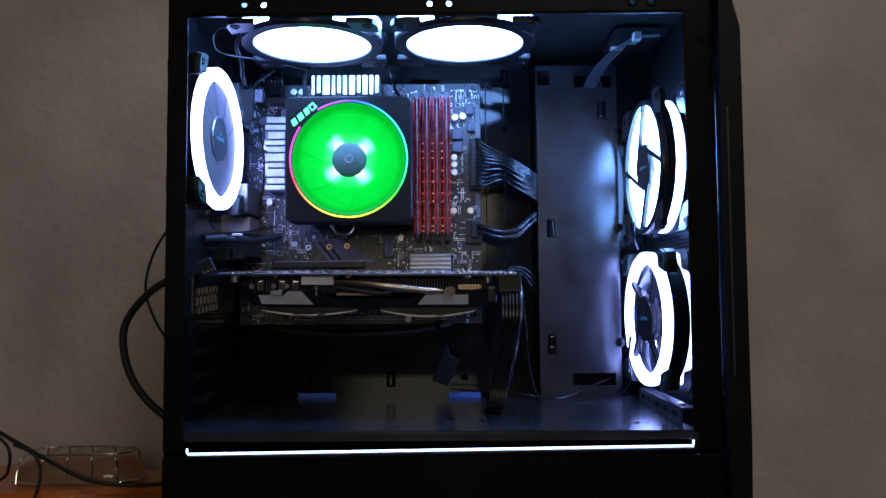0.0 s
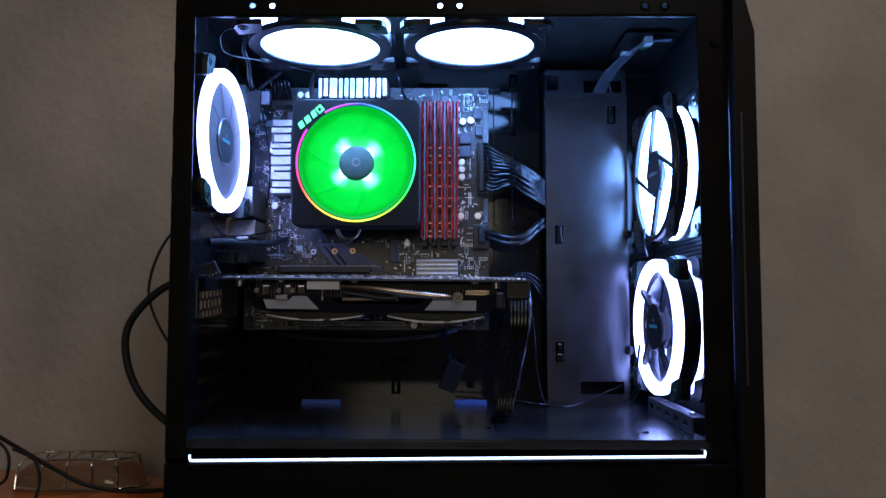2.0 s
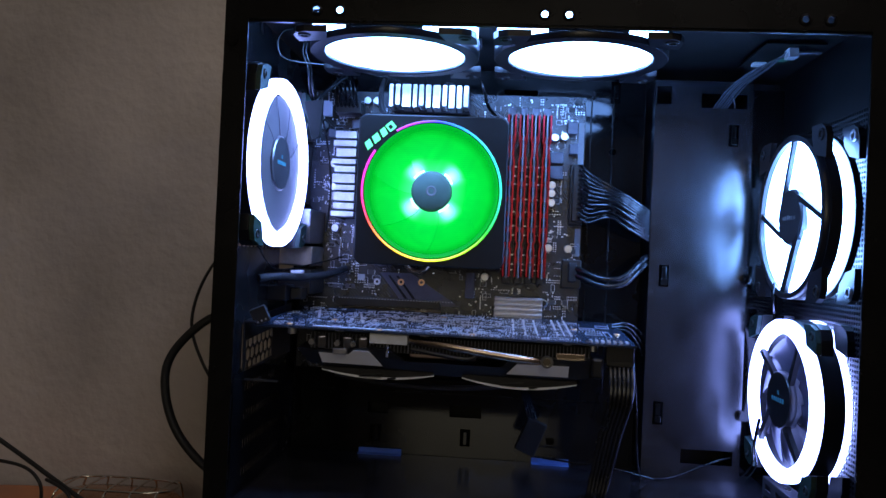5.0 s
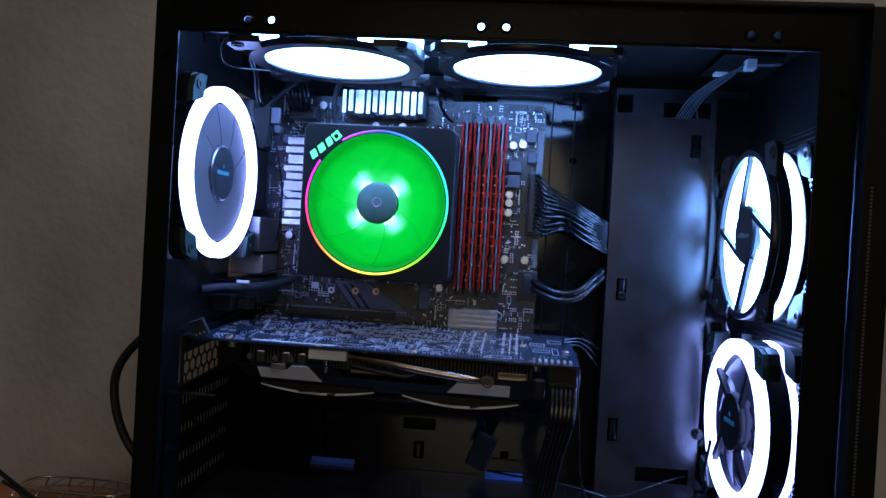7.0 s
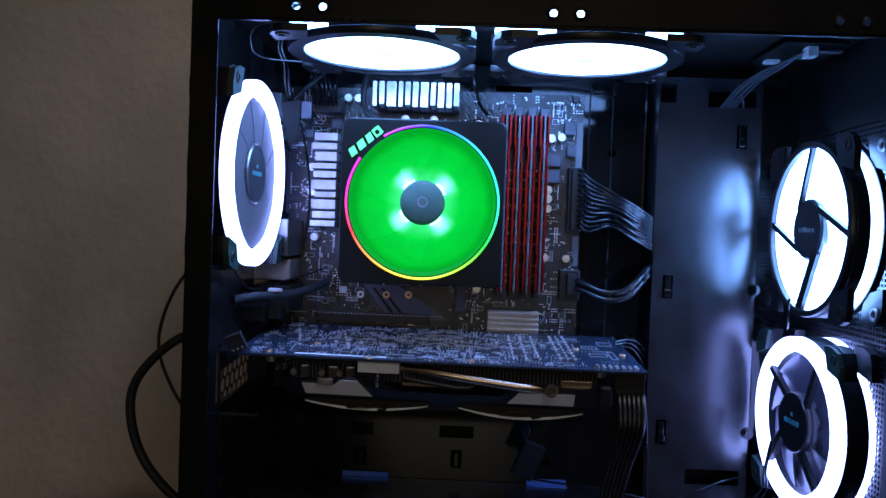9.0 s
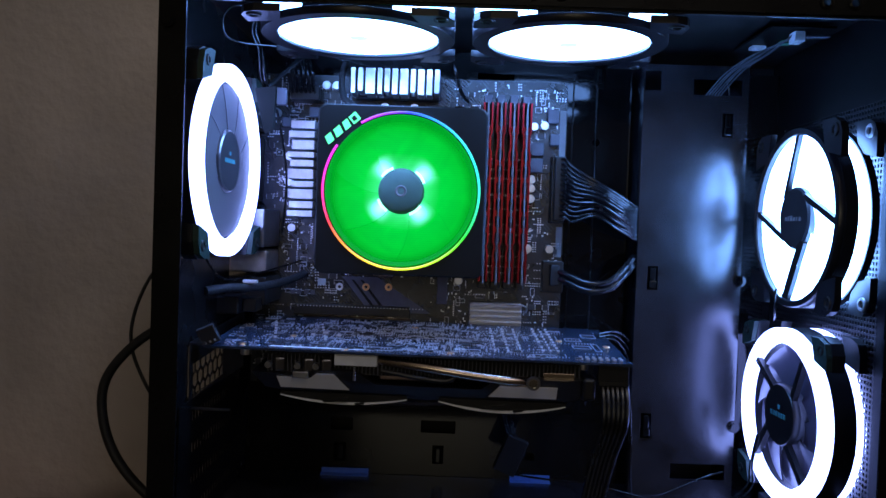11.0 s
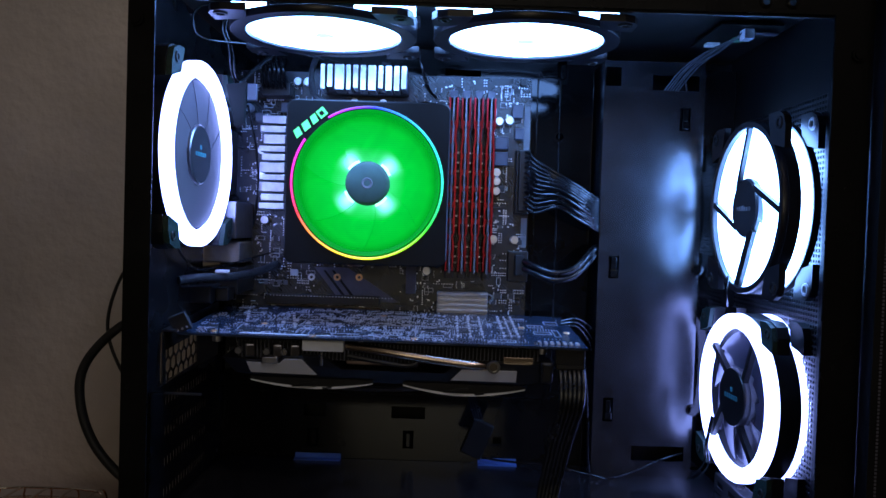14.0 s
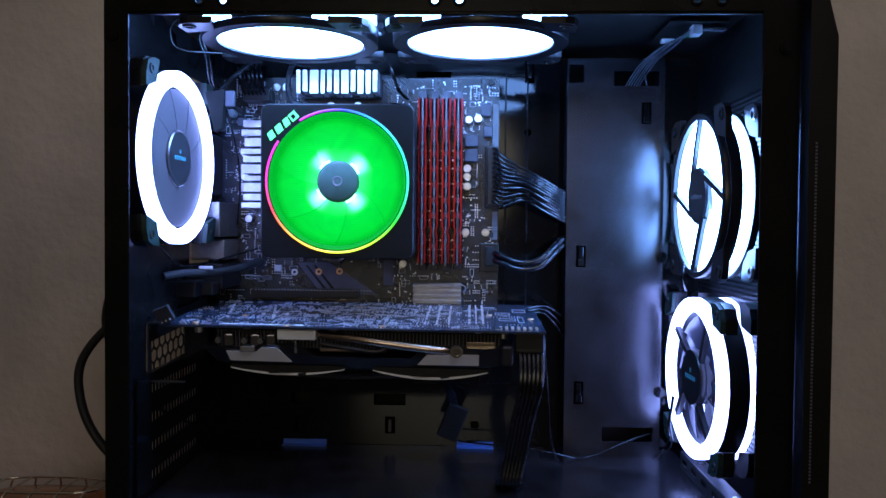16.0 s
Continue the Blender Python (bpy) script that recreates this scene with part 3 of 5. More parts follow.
facing_front = Matrix(((0, 0, -1, 0), (-1, 0, 0, 0), (0, 1, 0, 0), (0, 0, 0, 1)))    # seen face to -x, local x to -y, local y up
facing_rear = Matrix(((0, 0, 1, 0), (1, 0, 0, 0), (0, 1, 0, 0), (0, 0, 0, 1)))       # seen face to +x
facing_down = Matrix(((1, 0, 0, 0), (0, -1, 0, 0), (0, 0, -1, 0), (0, 0, 0, 1)))

top_fan = disc_fan("top_fan", "black-framed case fan glowing white under the top", "fans under the top panel", False, spin=12, rim=0.0500)
top_fan.matrix_basis = Matrix.Translation((-0.0973, 0.5625, 0.4245)) @ facing_down
top_fan_2 = copy_thing(top_fan, Matrix.Translation((0.0335, 0.5625, 0.4245)) @ facing_down)
front_fan = disc_fan("front_fan", "black-framed case fan glowing white on the front wall", "", True, spin=30)
front_fan.matrix_basis = Matrix.Translation((0.192, 0.599, 0.3235)) @ Matrix.Rotation(radians(2.0), 4, "Z") @ facing_front
lower_fan = ring_fan("front_ring_fan", "case fan with white glowing rings and dark struts", True, 5, 0.0275)
lower_fan.matrix_basis = Matrix.Translation((0.1945, 0.612, 0.1880)) @ Matrix.Rotation(radians(3.5), 4, "Z") @ facing_front
rear_fan = ring_fan("rear_ring_fan", "case fan with white glowing rings and frosted blades", False, 20)
rear_fan.matrix_basis = Matrix.Translation((-0.1765, 0.572, 0.3465)) @ Matrix.Rotation(radians(-2.0), 4, "Z") @ facing_rear @ Matrix.Scale(1.015, 4)

# ---- motherboard ----
BY = 0.690                                # seen face of the board
BX0, BX1, BZ0, BZ1 = -0.192, 0.052, 0.182, 0.426
board = thing("motherboard", "black micro circuit board with small parts, screwed to the tray", "motherboard", (-0.07, BY, 0.304))
part("board", boxes((BX0, BX1, BY, BY + 0.0016, BZ0, BZ1)), PCB, board)
for sx, sz in ((-0.185, 0.419), (0.045, 0.4225), (0.045, 0.27), (-0.185, 0.27), (0.045, 0.19), (-0.03, 0.19), (-0.185, 0.19)):
    part("standoff", cyl(0.0035, (sx, BY + 0.0016, sz), (sx, TRAYY, sz), 12), STEEL, board)
    bm = cyl(0.0032, (sx, BY, sz), (sx, BY - 0.0022, sz), 16, 0.0026)
    part("board_screw", bm, PLASTIC, board, smooth=True)

# fin stacks over the voltage regulators
# base darker than its aluminium fins: shade of the gaps put into the colour
sink = part("heatsink_base", boxes((-0.1142, -0.0478, 0.674, 0.686, 0.4075, 0.4255), bevel=0.0006), COIL, board)
x = -0.1145
for i, w in enumerate((0.0050, 0.0058, 0.0090, 0.0052, 0.0056, 0.0060, 0.0078, 0.0055, 0.0066, 0.0058, 0.0054)):
    low = 0.4068 + (0.0016 if i % 3 == 1 else 0.0)
    part("fin", boxes((x, x + w - 0.0015, 0.655, 0.6742, low, 0.4262), bevel=0.0005), ALU, sink)
    x += w
# again a darkened base, for the shade between the fins
sink = part("heatsink_base", boxes((-0.1590, -0.1405, 0.674, 0.686, 0.313, 0.387), bevel=0.0006), COIL, board)
z = 0.3135
for i, w in enumerate((0.0062, 0.0070, 0.0090, 0.0060, 0.0092, 0.0068, 0.0060, 0.0088, 0.0068, 0.0076)):
    left = (-0.1595, -0.1580, -0.1602, -0.1570)[i % 4]
    part("fin", boxes((left, -0.1400, 0.655, 0.6742, z, z + w - 0.0016), bevel=0.0005), ALU, sink)
    z += w
# chipset plate with grooves
sink = part("chipset_heatsink", boxes((-0.020, 0.021, 0.680, 0.687, 0.205, 0.252), bevel=0.0008), DULL_ALU, board, "ribbed aluminium chipset heatsink")
for i in range(11):
    z = 0.2065 + i * 0.0042
    part("rib", boxes((-0.020, 0.021, 0.6765, 0.6802, z, z + 0.0024), bevel=0.0006), DULL_ALU, sink)

part("spring_clip", tube(bmesh.new(), [(0.015, 0.6755, 0.2500), (0.021, 0.6745, 0.2512), (0.0245, 0.6745, 0.2490), (0.0235, 0.676, 0.2455), (0.0205, 0.678, 0.2450)], 0.0006, 8, 6), STEEL, sink, smooth=True)

# capacitors
cap_mesh = None
CAPS = ((0.026, 0.390), (0.034, 0.391), (0.025, 0.349), (0.025, 0.342), (0.025, 0.334), (0.041, 0.295), (0.024, 0.295), (-0.161, 0.305),
        (-0.029, 0.268), (-0.137, 0.417), (-0.129, 0.417), (-0.091, 0.4015), (-0.068, 0.4015), (-0.176, 0.395), (-0.1645, 0.361), (-0.1645, 0.341),
        (-0.022, 0.187))
for cx, cz in CAPS:
    if cap_mesh is None:
        m = Matrix.Rotation(radians(90), 4, "X")
        bm = bmesh.new()
        lathe(bm, [(0.0, 0.0), (0.0032, 0.0), (0.0034, 0.0006), (0.0034, 0.0012), (0.0030, 0.0016), (0.0034, 0.0020), (0.0034, 0.0070), (0.0030, 0.0076), (0.0, 0.0076)], 20, m, closed=False)
        ob = part("capacitor", bm, ALU, board, "silver can capacitor", smooth=True)
        cap_mesh = ob.data
    else:
        ob = new("capacitor", cap_mesh)
        ob.parent = board
    ob.location = Vector((cx, BY, cz)) - ORIGIN[board]

# grey chokes beside the memory
for x0, x1, z0, z1 in ((0.0225, 0.034, 0.3675, 0.3775), (0.0225, 0.034, 0.3545, 0.3655), (0.0385, 0.046, 0.376, 0.385), (-0.150, -0.142, 0.392, 0.400),
                       (-0.171, -0.164, 0.384, 0.391), (0.036, 0.045, 0.393, 0.404)):
    part("choke", boxes((x0, x1, 0.683, BY, z0, z1), bevel=0.0008), COIL, board)

# slots: two expansion slots, a drive slot, memory sockets
part("expansion_slot", boxes((-0.157, -0.066, 0.679, BY, 0.2385, 0.2455), bevel=0.0006), PLASTIC, board)
bm = bmesh.new()
for i in range(40):
    box(bm, -0.154 + i * 0.0025, -0.1532 + i * 0.0025, 0.6785, 0.679, 0.2445, 0.2452)
part("slot_contacts", bm, SOLDER, board, kind="stuff")
part("expansion_slot", boxes((-0.157, -0.10, 0.679, BY, 0.2005, 0.2075), bevel=0.0006), PLASTIC, board)
part("drive_slot", boxes((-0.0455, -0.0375, 0.684, BY, 0.249, 0.271), bevel=0.0005), COIL, board)
turned_xz = Matrix(((1, 0, 0, 0), (0, 0, 1, 0), (0, 1, 0, 0), (0, 0, 0, 1)))
part("printed_band", plate(bmesh.new(), [(-0.121, 0.268), (-0.093, 0.268), (-0.050, 0.2405), (-0.099, 0.2405)], BY - 0.0004, BY - 0.0001, turned_xz), COIL, board, "slanted grey printed band")
for k in (0, 1):
    part("printed_stripe", plate(bmesh.new(), [(-0.1135 + k * 0.007, 0.2655), (-0.1115 + k * 0.007, 0.2655), (-0.0915 + k * 0.007, 0.2410), (-0.0945 + k * 0.007, 0.2410)], BY - 0.0007, BY - 0.0005, turned_xz), BEZEL, board)
for gx, gz, m in ((-0.102, 0.260, GOLD), (-0.084, 0.2605, GOLD), (-0.123, 0.2595, SOLDER)):
    bm = bmesh.new()
    lathe(bm, [(0.0012, 0.0), (0.0030, 0.0), (0.0027, 0.0012), (0.0014, 0.0012)], 20, Matrix.Translation((gx, BY - 0.0004, gz)) @ Matrix.Rotation(radians(90), 4, "X"))
    part("screw_post", bm, m, board, smooth=True)
part("small_chip", boxes((-0.140, -0.134, 0.687, BY, 0.2605, 0.2655), bevel=0.0004), CREAM, board)
part("edge_label", boxes((0.0465, 0.0512, 0.6893, 0.6897, 0.366, 0.404)), GREY_PRINT, board)
part("edge_label", boxes((0.0465, 0.0512, 0.6893, 0.6897, 0.289, 0.313)), GREY_PRINT, board)
bm = bmesh.new()
for i, x in enumerate((-0.162, -0.157, -0.151, -0.146)):
    box(bm, x, x + 0.0036, BY - 0.0003, BY - 0.0001, 0.2525, 0.2563)
part("printed_mark", bm, COIL, board)
# main power socket, fan headers, signal pins along the lower edge
part("power_socket", boxes((0.040, 0.0505, 0.676, BY, 0.316, 0.367), bevel=0.0006), PLASTIC, board)
part("power_socket", boxes((-0.163, -0.140, 0.678, BY, 0.4035, 0.413), bevel=0.0006), PLASTIC, board)
part("data_socket", boxes((0.036, 0.052, 0.678, BY, 0.262, 0.286), bevel=0.0006), PLASTIC, board)
bm = bmesh.new()
for i in range(60):
    x = -0.135 + i * 0.0027
    if -0.03 < x < -0.014 or x > 0.045:
        continue
    for z in (0.1865, 0.1890):
        box(bm, x, x + 0.0008, 0.6835, BY, z, z + 0.0008)
part("signal_pins", bm, SOLDER, board, kind="stuff")
# rear connector block
io = part("connector_block", boxes((-0.200, -0.172, 0.640, BY, 0.290, 0.318), bevel=0.0012), DULL_ALU, board, "silver rear connector shells")
part("port_shell", boxes((-0.200, -0.172, 0.650, BY, 0.271, 0.2875), bevel=0.0012), ALU, io)
part("port_shell", boxes((-0.200, -0.170, 0.640, BY, 0.248, 0.268), bevel=0.0008), PLASTIC, io)
part("port_shell", boxes((-0.200, -0.186, 0.650, BY, 0.325, 0.375), bevel=0.0008), PLASTIC, io)
part("port_shell", boxes((-0.200, -0.184, 0.650, BY, 0.380, 0.412), bevel=0.0008), GUN, io)

# many tiny parts, kept off the larger ones
BLOCKED = ((-0.131, -0.012, 0.272, 0.392), (-0.016, 0.021, 0.262, 0.412), (-0.118, -0.038, 0.404, 0.43), (-0.162, -0.134, 0.31, 0.389),
           (-0.022, 0.023, 0.203, 0.254), (0.039, 0.051, 0.314, 0.369), (-0.158, -0.05, 0.237, 0.247), (-0.202, -0.170, 0.246, 0.320), (-0.202, -0.184, 0.320, 0.42),
           (-0.120, -0.052, 0.240, 0.268))


def clear_of(x, z):
    return not any(a < x < b and c < z < d for a, b, c, d in BLOCKED)


rng = random.Random(4)
tiny = {"solder": [], "chip": [], "print": []}


def put(kind, x0, x1, z0, z1, h):
    if clear_of(x0, z0) and clear_of(x1, z1) and x1 < BX1 - 0.001 and z1 < BZ1 - 0.001:
        tiny[kind].append((x0, x1, BY - h, BY, z0, z1))


for i in range(1000):
    x, z = rng.uniform(BX0 + 0.003, BX1 - 0.006), rng.uniform(BZ0 + 0.003, BZ1 - 0.006)
    r = rng.random()
    if r < 0.35:        # rows of small pads, some two deep
        n, deep, step = rng.randint(3, 9), rng.choice((1, 1, 1, 2)), rng.choice((0.0014, 0.0018, 0.0022))
        across = rng.random() < 0.5
        for k in range(n):
            for q in range(deep):
                u, v = (k * step, q * 0.0019) if across else (q * 0.0019, k * step)
                put("solder", x + u, x + u + 0.0009, z + v, z + v + 0.0007, 0.0007)
    elif r < 0.55:      # a chip with its legs
        w, h = rng.choice(((0.004, 0.004), (0.0055, 0.004), (0.003, 0.002), (0.007, 0.0045)))
        put("chip", x, x + w, z, z + h, 0.0014)
        for k in range(5):
            for side in (x - 0.0008, x + w):
                put("solder", side, side + 0.0008, z + h * (0.06 + 0.19 * k), z + h * (0.15 + 0.19 * k), 0.0005)
    elif r < 0.8:       # a scatter of tiny parts
        for k in range(rng.randint(3, 8)):
            u, v = x + rng.uniform(-0.004, 0.004), z + rng.uniform(-0.004, 0.004)
            w, h = rng.choice(((0.0016, 0.0008), (0.0008, 0.0016)))
            put("chip" if k % 2 else "solder", u, u + w, v, v + h, 0.0008)
    else:               # printed frames and words
        w, h = rng.choice(((0.005, 0.004), (0.007, 0.003), (0.003, 0.006)))
        for f in ((0, w, 0, 0.0003), (0, w, h, h + 0.0003), (0, 0.0003, 0, h), (w, w + 0.0003, 0, h)):
            put("print", x + f[0], x + f[1], z + f[2], z + f[3], 0.0002)
fast_part("solder_joints", tiny["solder"], SOLDER, board)
fast_part("small_chips", tiny["chip"], CHIP, board)
fast_part("printed_marks", tiny["print"], CREAM, board)

# ---- memory sticks ----
def memory_stick():
    stick = thing("memory_stick", "red anodised memory stick with a grey top edge", "memory stick", group="memory sticks in a row")
    # local: x across, y towards the board, z up; middle of the top edge at the origin
    half = 0.0665
    cuts = ((0.034, 0.040), (-0.041, -0.035))
    for side in (-1, 1):
        bm = bmesh.new()
        zs = [half, 0.0440, 0.0425, 0.0330, 0.0295, -0.0370, -0.0400, -0.0445, half * -1]
        ws = [0.0036, 0.0036, 0.0026, 0.0026, 0.0034, 0.0034, 0.0022, 0.0032, 0.0032]
        outline = [(side * w, z) for z, w in zip(zs, ws)] + [(side * (w - 0.0013), z) for z, w in zip(zs[::-1], ws[::-1])]
        plate(bm, outline, 0.0, 0.033, Matrix(((1, 0, 0, 0), (0, 0, 1, 0), (0, 1, 0, 0), (0, 0, 0, 1))))
        spreader = part("heat_spreader", bm, RED, stick, "red heat spreader")
        for k in range(9):
            z = -0.055 + k * 0.0125
            part("ridge", boxes((side * 0.0010, side * 0.0019, 0.0012, 0.0060, z, z + 0.0040)), RED, spreader)
    part("edge_bar", boxes((-0.0008, 0.0008, -0.0014, 0.0330, -half - 0.0018, half + 0.0002), bevel=0.0003), STICK_EDGE, stick)
    pads = [(sx * 0.0043 - 0.0003, sx * 0.0043 + 0.0003, 0.0345, 0.0352, z, z + 0.0014) for sx in (-1, 1)
            for z in (-0.062, -0.057, -0.049, -0.032, -0.024, -0.012, -0.001, 0.012, 0.019, 0.027)]
    part("contact_pad", boxes(*pads), SOLDER, stick)
    part("latch", boxes((-0.0030, 0.0030, 0.006, 0.036, half + 0.0004, half + 0.0065), bevel=0.0006), COIL, stick)
    part("latch", boxes((-0.0030, 0.0030, 0.016, 0.036, -half - 0.006, -half - 0.0006), bevel=0.0006), PLASTIC, stick)
    part("socket", boxes((-0.0032, 0.0032, 0.0335, 0.0375, -half, half)), PLASTIC, stick)
    return stick


first = memory_stick()
for i, x in enumerate((-0.0112, -0.0016, 0.0080, 0.0176)):
    m = pose(x, 0.6522, 0.3365)
    if i == 0:
        first.matrix_basis = m
    else:
        copy_thing(first, m)

# ---- processor cooler ----
def painted_green_glow(name, strength):
    """Clear green blades: the hub lamps' light, falling off outwards, is painted as emission."""
    m = bpy.data.materials.new(name)
    m.use_nodes = True
    nt = m.node_tree
    b = nt.nodes["Principled BSDF"]
    b.inputs["Base Color"].default_value = (0.0, 0.02, 0.002, 1)
    b.inputs["Roughness"].default_value = 0.45
    b.inputs["Specular IOR Level"].default_value = 0.06
    tc = nt.nodes.new("ShaderNodeTexCoord")
    ln = nt.nodes.new("ShaderNodeVectorMath")
    ln.operation = "LENGTH"
    nt.links.new(tc.outputs["Object"], ln.inputs[0])
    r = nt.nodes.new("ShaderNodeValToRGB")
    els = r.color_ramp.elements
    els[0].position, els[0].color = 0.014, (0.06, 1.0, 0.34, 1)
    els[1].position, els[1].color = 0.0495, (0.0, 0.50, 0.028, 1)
    # bright edge line and darker rim band are painted into the ramp
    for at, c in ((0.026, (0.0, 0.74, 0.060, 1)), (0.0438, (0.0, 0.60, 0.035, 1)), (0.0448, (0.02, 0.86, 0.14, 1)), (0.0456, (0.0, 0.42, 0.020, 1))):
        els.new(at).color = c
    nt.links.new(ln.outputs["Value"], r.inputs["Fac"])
    # soft streaks of light painted into the emission strength
    ns = nt.nodes.new("ShaderNodeTexNoise")
    ns.inputs["Scale"].default_value, ns.inputs["Detail"].default_value, ns.inputs["Distortion"].default_value = 42.0, 3.0, 1.6
    nt.links.new(tc.outputs["Object"], ns.inputs["Vector"])
    mr = nt.nodes.new("ShaderNodeMapRange")
    mr.inputs["From Min"].default_value, mr.inputs["From Max"].default_value = 0.3, 0.7
    mr.inputs["To Min"].default_value, mr.inputs["To Max"].default_value = strength * 0.93, strength * 1.07
    nt.links.new(ns.outputs["Fac"], mr.inputs["Value"])
    # fine lines of the metal fins showing through the plastic
    w = nt.nodes.new("ShaderNodeTexWave")
    w.bands_direction = "Y"
    w.inputs["Scale"].default_value, w.inputs["Distortion"].default_value = 210.0, 0.6
    nt.links.new(tc.outputs["Object"], w.inputs["Vector"])
    lines = nt.nodes.new("ShaderNodeMapRange")
    lines.inputs["To Min"].default_value, lines.inputs["To Max"].default_value = 0.955, 1.035
    nt.links.new(w.outputs["Fac"], lines.inputs["Value"])
    both = nt.nodes.new("ShaderNodeMath")
    both.operation = "MULTIPLY"
    nt.links.new(mr.outputs["Result"], both.inputs[0])
    nt.links.new(lines.outputs["Result"], both.inputs[1])
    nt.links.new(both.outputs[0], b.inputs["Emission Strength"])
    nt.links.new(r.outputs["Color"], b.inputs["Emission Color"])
    return m


def rainbow(name, strength):
    m = bpy.data.materials.new(name)
    m.use_nodes = True
    nt = m.node_tree
    b = nt.nodes["Principled BSDF"]
    tc = nt.nodes.new("ShaderNodeTexCoord")
    g = nt.nodes.new("ShaderNodeTexGradient")
    g.gradient_type = "RADIAL"
    nt.links.new(tc.outputs["Object"], g.inputs["Vector"])
    add = nt.nodes.new("ShaderNodeMath")
    add.inputs[1].default_value = 0.93
    nt.links.new(g.outputs["Fac"], add.inputs[0])
    fr = nt.nodes.new("ShaderNodeMath")
    fr.operation = "FRACT"
    nt.links.new(add.outputs[0], fr.inputs[0])
    b.inputs["Base Color"].default_value = (0.02, 0.02, 0.02, 1)
    c = nt.nodes.new("ShaderNodeCombineColor")
    c.mode = "HSV"
    c.inputs["Green"].default_value, c.inputs["Blue"].default_value = 0.97, 1.0
    nt.links.new(fr.outputs[0], c.inputs["Red"])
    nt.links.new(c.outputs["Color"], b.inputs["Emission Color"])
    b.inputs["Emission Strength"].default_value = strength
    return m


def paint_lamp_patches(m):
    """Bright mint patches painted into the emission where four lamps round the hub shine."""
    nt = m.node_tree
    b = nt.nodes["Principled BSDF"]

    def math_node(op, x, y=None):
        n = nt.nodes.new("ShaderNodeMath")
        n.operation = op
        for i, v in enumerate((x, y)):
            if v is None:
                continue
            if isinstance(v, (int, float)):
                n.inputs[i].default_value = v
            else:
                nt.links.new(v, n.inputs[i])
        return n.outputs[0]

    tc = nt.nodes.new("ShaderNodeTexCoord")
    sep = nt.nodes.new("ShaderNodeSeparateXYZ")
    nt.links.new(tc.outputs["Object"], sep.inputs[0])
    ln = nt.nodes.new("ShaderNodeVectorMath")
    ln.operation = "LENGTH"
    nt.links.new(tc.outputs["Object"], ln.inputs[0])
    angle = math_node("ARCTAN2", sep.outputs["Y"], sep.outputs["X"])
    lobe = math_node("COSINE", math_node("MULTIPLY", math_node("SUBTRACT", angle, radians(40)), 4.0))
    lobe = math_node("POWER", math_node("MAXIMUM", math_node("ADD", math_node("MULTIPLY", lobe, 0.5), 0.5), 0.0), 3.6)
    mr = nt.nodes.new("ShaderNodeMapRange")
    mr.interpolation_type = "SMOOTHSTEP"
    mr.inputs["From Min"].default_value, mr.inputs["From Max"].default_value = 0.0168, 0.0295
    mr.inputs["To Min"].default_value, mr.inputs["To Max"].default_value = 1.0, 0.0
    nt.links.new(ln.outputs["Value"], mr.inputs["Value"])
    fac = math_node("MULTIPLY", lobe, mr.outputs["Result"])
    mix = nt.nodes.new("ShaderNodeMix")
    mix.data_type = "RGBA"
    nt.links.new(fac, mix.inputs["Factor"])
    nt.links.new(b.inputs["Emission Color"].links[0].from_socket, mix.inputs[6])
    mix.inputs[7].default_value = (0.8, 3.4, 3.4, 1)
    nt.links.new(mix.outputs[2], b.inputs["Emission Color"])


GREEN_BLADE = painted_green_glow("green_glow_blade", 1.08)
GREEN_BACK = painted_green_glow("green_glow_well", 0.86)
paint_lamp_patches(GREEN_BLADE)
paint_lamp_patches(GREEN_BACK)
RAINBOW = rainbow("rainbow_light_ring", 1.7)
GREEN_LED = material("mint_led", (0.6, 0.9, 0.8), 0.4, vary=0, emit=(0.35, 1.0, 0.75), power=2.5)
LOGO_LED = material("mint_logo_light", (0.05, 0.2, 0.1), 0.4, vary=0, emit=(0.10, 1.0, 0.36), power=1.8)

CX, CZ, CYF = -0.0700, 0.3322, 0.5915
cooler = thing("cpu_cooler", "square black processor cooler with a green-lit fan and rainbow ring", "cpu cooler", (CX, CYF, CZ))
cooler.rotation_euler = (radians(90), 0, 0)
ORIGIN[cooler] = Vector((0, 0, 0))
# local: x right, y up, z towards the opening; the front face at z = 0
def rounded_square(h, r, n=6):
    pts = []
    for k, (sx, sy) in enumerate(((1, 1), (-1, 1), (-1, -1), (1, -1))):
        for i in range(n + 1):
            a = radians(90 * k + 90 * i / n)
            pts.append((sx * (h - r) + r * math.cos(a), sy * (h - r) + r * math.sin(a)))
    return pts


